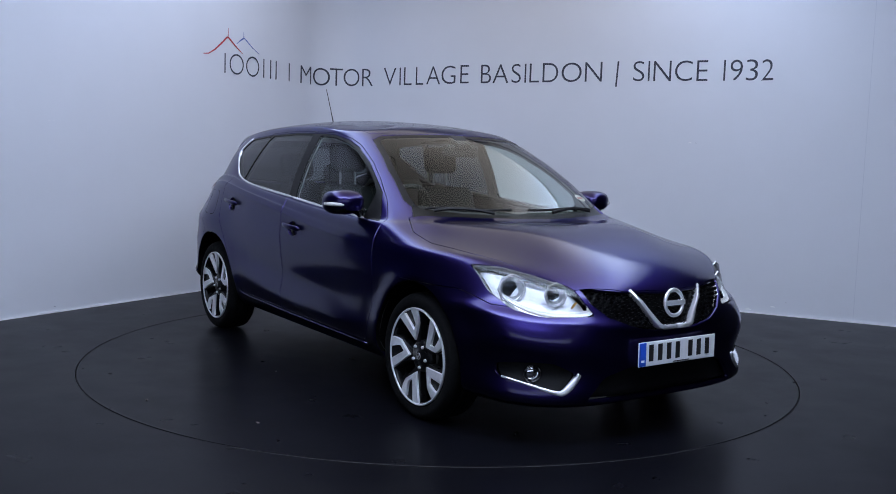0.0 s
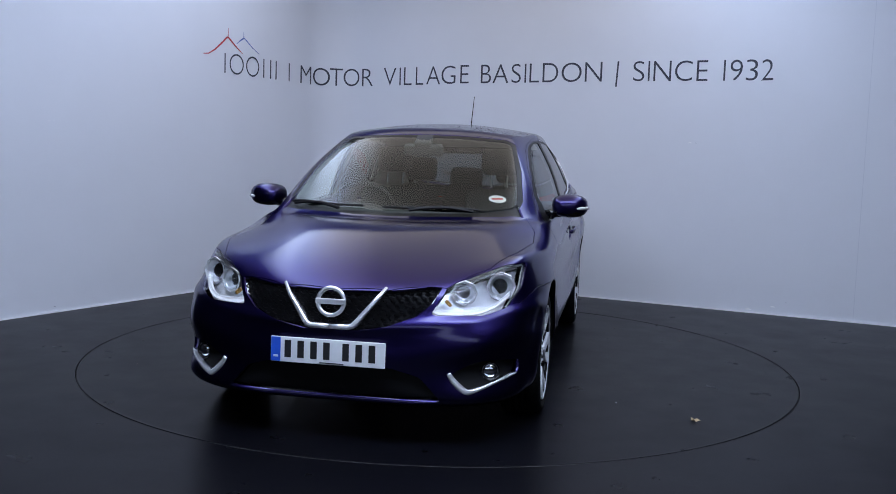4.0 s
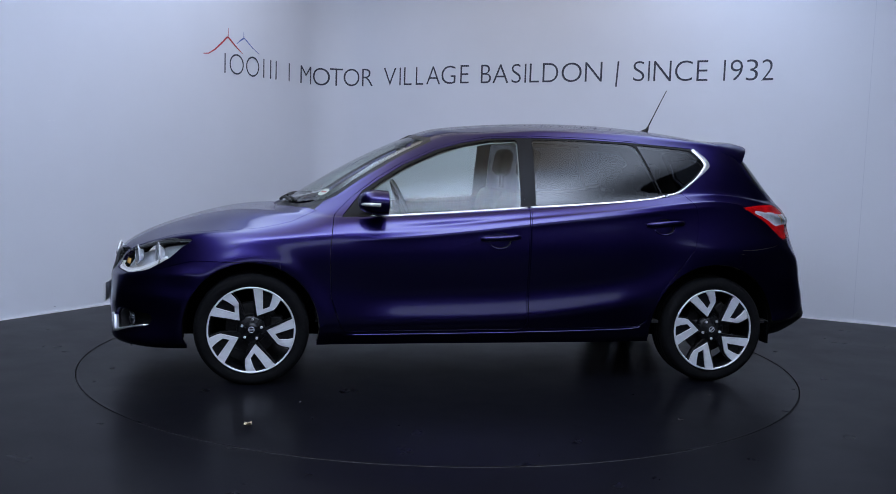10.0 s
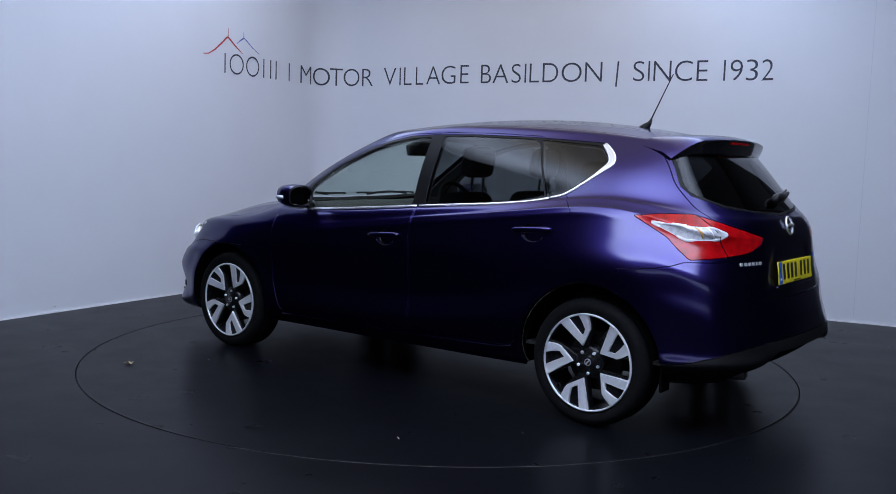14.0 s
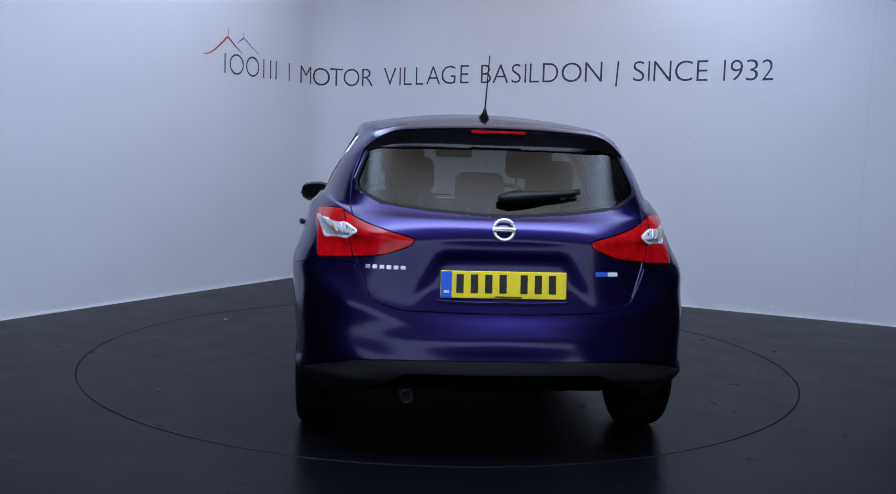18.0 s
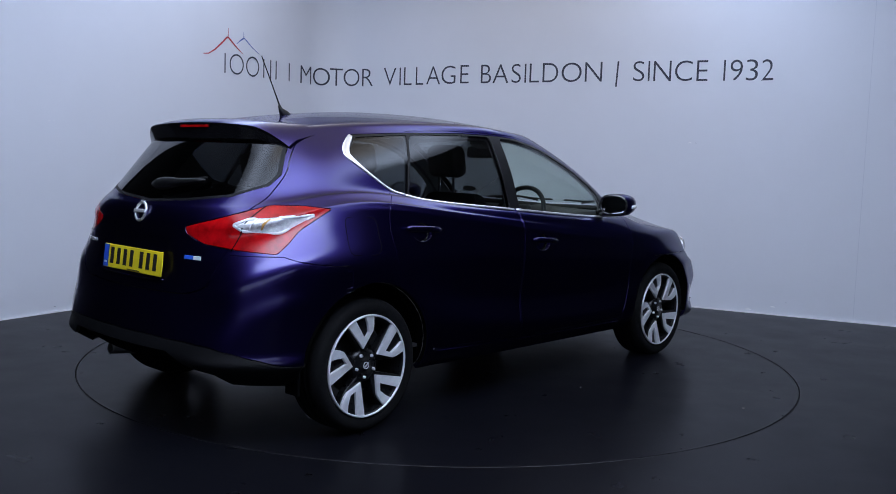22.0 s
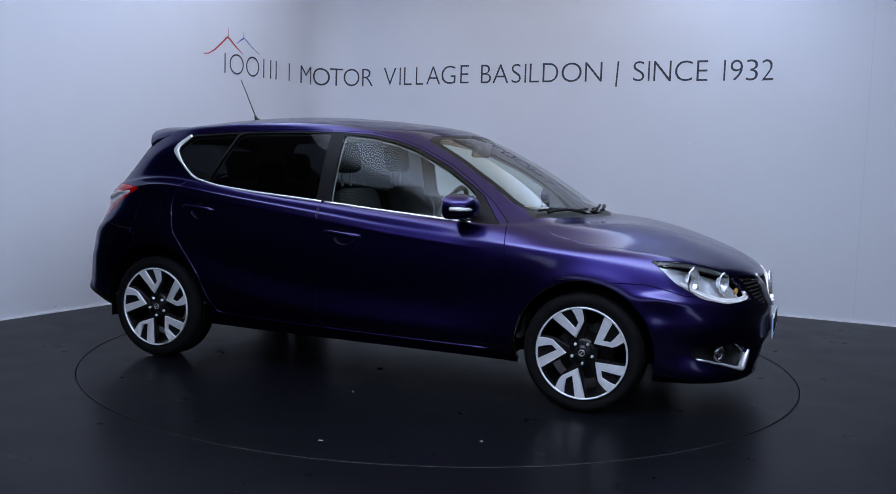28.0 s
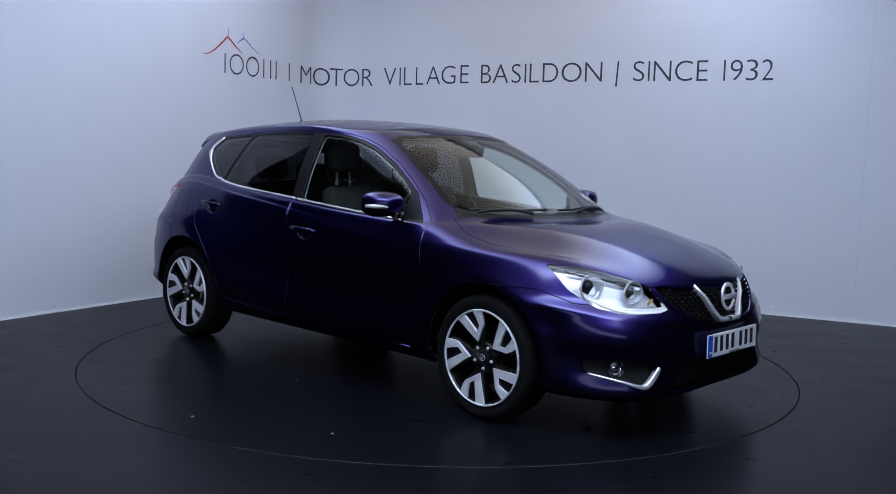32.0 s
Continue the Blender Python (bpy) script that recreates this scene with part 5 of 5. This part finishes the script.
def slab(bm, poly, m, z0, z1, edge=0.002):
    """An extruded outline with a small chamfer on its face."""
    n = len(poly)
    c = Vector((sum(p[0] for p in poly) / n, sum(p[1] for p in poly) / n))
    back = [bm.verts.new(m @ Vector((x, y, z0))) for x, y in poly]
    mid = [bm.verts.new(m @ Vector((x, y, z1 - edge))) for x, y in poly]
    face = []
    for i in range(n):
        a, b, d = Vector(poly[i - 1]), Vector(poly[i]), Vector(poly[(i + 1) % n])
        e0, e1 = (b - a).normalized(), (d - b).normalized()
        inn = Vector((-(e0.y + e1.y), e0.x + e1.x))
        inn = inn.normalized() * edge if inn.length > 1e-6 else Vector((0, 0))
        face.append(bm.verts.new(m @ Vector((b.x + inn.x, b.y + inn.y, z1))))
    for i in range(n):
        j = (i + 1) % n
        bm.faces.new((back[i], back[j], mid[j], mid[i]))
        bm.faces.new((mid[i], mid[j], face[j], face[i]))
    bm.faces.new(face)
    return bm


def area2(poly):
    return sum(a[0] * b[1] - b[0] * a[1] for a, b in zip(poly, poly[1:] + poly[:1])) / 2


def build_wheel():
    w = new("wheel")
    w.parent = car
    tagged(w, "wheel with a black and machined five-spoke alloy rim")
    I = Matrix.Identity(4)
    bm = bmesh.new()
    prof = [(.236, -.035), (.243, -.022), (.254, -.012), (.285, -.006), (.300, -.014), (.309, -.026), (.3145, -.040)]
    for k in range(4):
        z = -.050 - k * .034
        prof += [(.3165, z), (.3165, z - .024), (.3085, z - .026), (.3085, z - .031)]
    prof += [(.3145, -.190), (.305, -.205), (.285, -.215), (.236, -.205)]
    lathe(bm, prof, I, 72)
    part("tyre", bm, RUBBER, w, "black low-profile tyre", smooth=True)
    bm = bmesh.new()
    lathe(bm, [(.242, -.020), (.2425, -.012), (.2405, -.008), (.2345, -.009), (.232, -.014)], I, 72)
    part("rim_lip", bm, SATIN, w, "bright machined rim edge", smooth=True)
    bm = bmesh.new()
    lathe(bm, [(.242, -.021), (.2325, -.0145), (.229, -.03), (.225, -.10), (.220, -.19)], I, 72)
    part("rim_barrel", bm, WHEELBLACK, w, smooth=True)
    for k in range(5):
        m = Matrix.Rotation(k * 2 * math.pi / 5, 4, "Z")
        poly = [(x * PX, y * PX) for x, y in SPOKE]
        if area2(poly) < 0:
            poly = poly[::-1]
        bm = bmesh.new()
        slab(bm, poly, m, -.030, -.012)
        for v in bm.verts:
            r = math.hypot(v.co.x, v.co.y)
            v.co.z -= 0.022 * max(0.0, 1 - r / 0.24) ** 1.3
        sp = part("spoke", bm, SATIN, w, "bright machined spoke face")
        poly = [(x * PX, y * PX) for x, y in SPOKE_BACK]
        if area2(poly) < 0:
            poly = poly[::-1]
        bm = bmesh.new()
        slab(bm, poly, m, -.060, -.024)
        for v in bm.verts:
            r = math.hypot(v.co.x, v.co.y)
            v.co.z -= 0.022 * max(0.0, 1 - r / 0.24) ** 1.3
        part("spoke_back", bm, WHEELBLACK, w, "black spoke body")
    bm = bmesh.new()
    lathe(bm, [(.085, -.075), (.078, -.042), (.060, -.034), (.034, -.034), (.031, -.030), (.020, -.027), (.0005, -.026)], I, 40)
    hub = part("hub", bm, WHEELBLACK, w, smooth=True)
    bm = bmesh.new()
    lathe(bm, [(.0155 + .0025 * math.cos(k * math.pi / 4), -.026 + .002 * math.sin(k * math.pi / 4)) for k in range(8)], I, 24, close=True)
    part("hub_ring", bm, CHROME, hub, "small chrome ring", smooth=True)
    bm = bmesh.new()
    box(bm, -.019, .019, -.004, .004, -.027, -.0235, 0.001)
    part("hub_bar", bm, CHROME, hub)
    for k in range(5):
        a = k * 2 * math.pi / 5 + 0.2
        bm = bmesh.new()
        lathe(bm, [(.0085, -.040), (.0080, -.027), (.0060, -.023), (.0005, -.023)], Matrix.Translation((.056 * math.cos(a), .056 * math.sin(a), 0)), 6)
        part("wheel_nut", bm, SATIN, hub, "small bright wheel nut")
    bm = bmesh.new()
    lathe(bm, [(.07, -.10), (.145, -.10), (.148, -.104), (.148, -.122), (.07, -.122)], I, 48)
    part("brake_disc", bm, DISC, w, "dark grey iron brake disc")
    bm = bmesh.new()
    soft_box(bm, .07, .13, .06, Matrix.Translation((.135, .0, -.105)), .012)
    part("brake_caliper", bm, DISC, w, "dark grey brake caliper")
    return w


WHEEL_Y, WHEEL_Z = 0.885, 0.3165
first = build_wheel()
PLACES = ((1.35, 1, 2), (-1.35, 1, 45), (1.35, -1, 47), (-1.35, -1, 36.5))


def wheel_pose(x, s, spin):
    out = pose(x, s * WHEEL_Y, WHEEL_Z if x < 0 else WHEEL_Z - 0.006, -90 if s > 0 else 90)
    return out @ (pose(0, 0, 0, 0, 0, 180 + spin) if s > 0 else pose(0, 0, 0, 0, 0, spin))


for x, s, spin in PLACES[1:]:
    w = copy_thing(first, wheel_pose(x, s, spin))
first.matrix_basis = wheel_pose(*PLACES[0])

for cx, cz, ar in ((1.35, .315, .372), (-1.345, .322, .388)):
    for s in (1, -1):
        bm = bmesh.new()
        vs = []
        for k in range(33):
            a = radians(-8 + k * 196 / 32)
            row = []
            edge_hit, _ = shell_at((cx + (ar + .002) * math.cos(a), 3, cz + (ar + .002) * math.sin(a)), (0, -1, 0))
            lip_y = max(edge_hit.y - .002, .80) if edge_hit else .84
            for yy, rr in ((lip_y, ar - .0025), (min(lip_y - .02, .82), ar - .0025), (.79, ar + .01), (.60, ar + .01), (.575, ar - .012)):
                row.append(bm.verts.new((cx + rr * math.cos(a), s * yy, cz + rr * math.sin(a))))
            vs.append(row)
        for a, b in zip(vs, vs[1:]):
            for k in range(4):
                bm.faces.new((a[k], a[k + 1], b[k + 1], b[k]))
        bm.faces.new([r[4] for r in vs])
        part("wheel_arch_liner", bm, UNDER, car, "black wheel arch liner")
bm = bmesh.new()
box(bm, -1.66, 1.95, -.56, .56, .225, .345, .03)
box(bm, -.95, .95, -.76, .76, .235, .31, .02)
part("underbody", bm, UNDER, car, "black underbody")
for s in (1, -1):
    bm = bmesh.new()
    box(bm, -1.730, -1.714, s * .785 - .045, s * .785 + .045, .225, .36, .005)
    part("mud_flap", bm, UNDER, car, "small black mud flap")

# ---------------------------------------------------------------- car: cabin
for mir in (False, True):
    for src_, mat_, nm_ in (("front_door", DASH, "door_lining"), ("rear_door", DASH, "door_lining"), ("body_side", LINING, "pillar_lining"), ("pillar_trim", LINING, "pillar_lining")):
        ob = new(nm_, panel_mesh(src_, mat_, mirror=mir, gap=-0.004, sink=0.026, rim=False))
        ob.parent = car
ob = new("roof_lining", panel_mesh("roof", LINING, both=True, gap=0.0, sink=0.03, rim=False))
ob.parent = car
tagged(ob, "pale grey roof lining")
ob = new("tailgate_lining", panel_mesh("tailgate", DASH, both=True, gap=0.0, sink=0.03, rim=False))
ob.parent = car
bm = bmesh.new()
box(bm, -1.85, 1.0, -.80, .80, .345, .36)
part("cabin_floor", bm, DASH, car)
bm = bmesh.new()
box(bm, .95, 1.0, -.72, .72, .36, .95)
part("bulkhead", bm, DASH, car)
bm = bmesh.new()
box(bm, -1.82, -1.80, -.62, .62, .36, .95)
part("boot_panel", bm, DASH, car)
bm = bmesh.new()
box(bm, -1.80, -1.20, -.66, .66, .93, .95, .005)
part("parcel_shelf", bm, DASH, car)
# dashboard: a rounded block with a hood before the driver
bm = bmesh.new()
vs = []
for k in range(13):
    y = -.74 + k * 1.48 / 12
    lift = 0.045 * math.exp(-((y + .37) / .17) ** 2)
    sec = [(1.04 - .3 * y * y, .975), (.80, .978 + lift * .3), (.60, .965 + lift), (.50, .945 + lift), (.47, .90 + lift * .3), (.50, .74), (.60, .55), (.95, .55)]
    vs.append([bm.verts.new((x, y, z)) for x, z in sec])
for a, b in zip(vs, vs[1:]):
    for k in range(8):
        bm.faces.new((a[k], a[(k + 1) % 8], b[(k + 1) % 8], b[k]))
bm.faces.new(vs[0])
bm.faces.new(vs[-1][::-1])
bmesh.ops.recalc_face_normals(bm, faces=bm.faces)
part("dashboard", bm, DASH, car, "dark grey dashboard", smooth=True)
wheel_m = Matrix.Translation((.40, -.37, .955)) @ pose(0, 0, 0, 0, -65, 0)
sw = new("steering_wheel")
sw.parent = car
tagged(sw, "dark steering wheel")
bm = bmesh.new()
lathe(bm, [(.180 + .015 * math.cos(k * math.pi / 4), .015 * math.sin(k * math.pi / 4)) for k in range(8)], wheel_m, 36, close=True)
part("wheel_rim", bm, DASH, sw, smooth=True)
bm = bmesh.new()
soft_box(bm, .12, .15, .05, wheel_m, .02)
part("horn_pad", bm, DASH, sw)
for dx, dy, sx, sy in ((0, .12, .03, .11), (0, -.12, .03, .11), (-.12, 0, .11, .035)):
    bm = bmesh.new()
    soft_box(bm, sx, sy, .014, wheel_m @ Matrix.Translation((dx, dy, -.005)), .005)
    part("wheel_spoke", bm, SATIN, sw)
bm = bmesh.new()
soft_box(bm, .045, .25, .075, Matrix.Translation((.455, .0, 1.335)) @ pose(0, 0, 0, 0, 12, 0), .018)
part("interior_mirror", bm, DASH, car, "dark interior mirror")
bm = bmesh.new()
soft_box(bm, .12, .11, .05, Matrix.Translation((.44, 0, 1.385)) @ pose(0, 0, 0, 0, 28, 0), .015)
part("mirror_mount", bm, DASH, car)


def seat(y, x0, headrest_x, w=.50, top=1.272):
    e = new("seat")
    e.parent = car
    tagged(e, "dark fabric seat with a headrest on chrome posts")
    bm = bmesh.new()
    soft_box(bm, .52, w, .16, Matrix.Translation((x0 + .30, y, .52)) @ pose(0, 0, 0, 0, -8, 0), .06)
    part("seat_cushion", bm, FABRIC, e, smooth=True)
    bm = bmesh.new()
    soft_box(bm, .15, w, .60, Matrix.Translation((x0 - .055, y, .80)) @ pose(0, 0, 0, 0, -16, 0), .06, taper=.86)
    part("backrest", bm, FABRIC, e, smooth=True)
    bm = bmesh.new()
    soft_box(bm, .10, .25, .185, Matrix.Translation((headrest_x, y, top)) @ pose(0, 0, 0, 0, -10, 0), .045)
    part("headrest", bm, FABRIC, e, smooth=True)
    for dy in (-.055, .055):
        bm = bmesh.new()
        tube(bm, [(headrest_x + .005, y + dy, top - .175), (headrest_x + .002, y + dy, top - .065)], .0085, 8)
        part("post", bm, CHROME, e)
    return e


for y in (.37, -.37):
    seat(y, -.10, -.30)
for y in (.36, 0, -.36):
    seat(y, -.90, -1.08, w=.36, top=1.20 if y else 1.13)

# round sticker inside the windscreen
hit, nr_ = shell_at((6, .545, 1.078), (-1, 0, 0))
m = Matrix.Translation(hit - nr_ * 0.008) @ nr_.to_track_quat("Z", "Y").to_matrix().to_4x4()
bm = bmesh.new()
vs = [bm.verts.new(m @ Vector((.050 * math.cos(k * math.pi / 14), .034 * math.sin(k * math.pi / 14), 0))) for k in range(28)]
bm.faces.new(vs)
st = part("sticker", bm, STICKER, car, "oval white and red windscreen sticker")
bm = bmesh.new()
soft_box(bm, .066, .014, .0006, m @ Matrix.Translation((0, .001, .0006)), .0002, 1)
part("sticker_bar", bm, STICKRED, st)

# ---------------------------------------------------------------- turntable
turntable = tagged(new("turntable"), "round dark car turntable set flush in the floor", "turntable")
bm = bmesh.new()
lathe(bm, [(0.0001, 0), (0.6, 0), (1.2, 0), (TABLE_R - 0.004, 0), (TABLE_R, -0.003), (TABLE_R, -0.05)], Matrix.Identity(4), 180)
part("deck", bm, TABLE, turntable)
bm = bmesh.new()
lathe(bm, [(TABLE_R - 0.016, 0.0004), (TABLE_R - 0.010, 0.0010), (TABLE_R - 0.004, 0.0010), (TABLE_R - 0.001, -0.004)], Matrix.Identity(4), 220)
part("edge_trim", bm, TABLE, turntable, "thin dark edge trim")
bm = bmesh.new()
lathe(bm, [(TABLE_R + 0.0045, -0.03), (TABLE_R + 0.0045, 0.0012), (TABLE_R + 0.0065, 0.0016), (TABLE_R + 0.0085, 0.0005)], Matrix.Identity(4), 220)
tagged(part("floor_ring", bm, EDGE), "thin worn metal ring round the turntable", "floor trim", kind="structure")

# ---------------------------------------------------------------- litter carried round on the turntable
LEAF = plain("dry_leaf", (0.42, 0.33, 0.20), 0.7, vary=0.3, scale=60)
CRUMB = plain("pale_crumb", (0.55, 0.55, 0.58), 0.8, vary=0.2)
DARKCRUMB = plain("brown_crumb", (0.16, 0.14, 0.13), 0.8, vary=0.2)
LITTER = []


def leaf(x, y, size, mat, name, label):
    bm = bmesh.new()
    rnd = random.Random(int(x * 1000))
    n = 10
    ring = []
    for k in range(n):
        a = k * 2 * math.pi / n
        r = size * (0.5 + 0.5 * rnd.random()) * (1.0 if k % 2 else 0.75)
        ring.append(bm.verts.new((r * math.cos(a), r * 0.6 * math.sin(a), 0.004 + rnd.random() * size * 0.35)))
    c = bm.verts.new((0, 0, 0.002 + size * 0.25))
    d = bm.verts.new((0, 0, 0.0))
    for k in range(n):
        bm.faces.new((c, ring[k], ring[(k + 1) % n]))
        bm.faces.new((d, ring[(k + 1) % n], ring[k]))
    for v in bm.verts:
        v.co.z = max(v.co.z, 0.0005)
    ob = tagged(part(name, bm, mat), label, name.replace("_", " "))
    LITTER.append((ob, x, y))


leaf(1.14, 1.56, 0.040, LEAF, "leaf", "crumpled dry brown leaf lying on the turntable")
leaf(.90, 1.165, 0.010, CRUMB, "crumb", "tiny pale crumb on the turntable")
leaf(-.04, -1.143, 0.010, CRUMB, "crumb", "tiny pale crumb on the turntable")
leaf(-1.38, 1.11, 0.014, DARKCRUMB, "crumb", "small brown crumb on the turntable")
leaf(-1.01, 1.585, 0.022, DARKCRUMB, "leaf", "small dark curled leaf on the turntable")
leaf(.895, -1.663, 0.014, DARKCRUMB, "crumb", "small brown crumb on the turntable")
leaf(.245, -1.993, 0.018, DARKCRUMB, "crumb", "small brown crumb on the turntable")


# ---------------------------------------------------------------- movement
def turn_at(deg):
    return Matrix.Rotation(radians(deg), 4, "Z")


def motions():
    table_rows = (
        (0.0, -55.21), (0.5, -60.6), (1.0, -66.46), (2.0, -78.19), (3.0, -90.05), (3.5, -95.75), (5.5, -119.27), (6.0, -125.38),
        (7.0, -137.03), (8.0, -148.87), (9.0, -160.44), (10.0, -171.5), (11.0, -182.92), (12.0, -194.3), (13.0, -206.0),
        (14.0, -217.91), (14.5, -223.73), (16.5, -247.44), (17.0, -253.58), (18.0, -265.41), (19.0, -277.25), (20.0, -289.09),
        (21.0, -300.83), (22.0, -312.46), (23.0, -323.89), (24.0, -335.45), (25.0, -346.73), (25.5, -352.44), (27.5, -376.08),
        (28.0, -382.04), (28.5, -387.75), (29.0, -393.77), (29.5, -398.5), (30.0, -401.65), (30.5, -403.1), (31.0, -403.1), (32.0, -403.1))
    walk(turntable, [(t, turn_at(a)) for t, a in table_rows])
    for ob, x, y in LITTER:
        walk(ob, [(t, turn_at(a) @ pose(x, y, 0, 0, 0, 40 * x)) for t, a in table_rows])
    walk(car, [(t, turn_at(a) @ Matrix.Translation((CAR_X, CAR_Y, 0))) for t, a in table_rows])


motions()
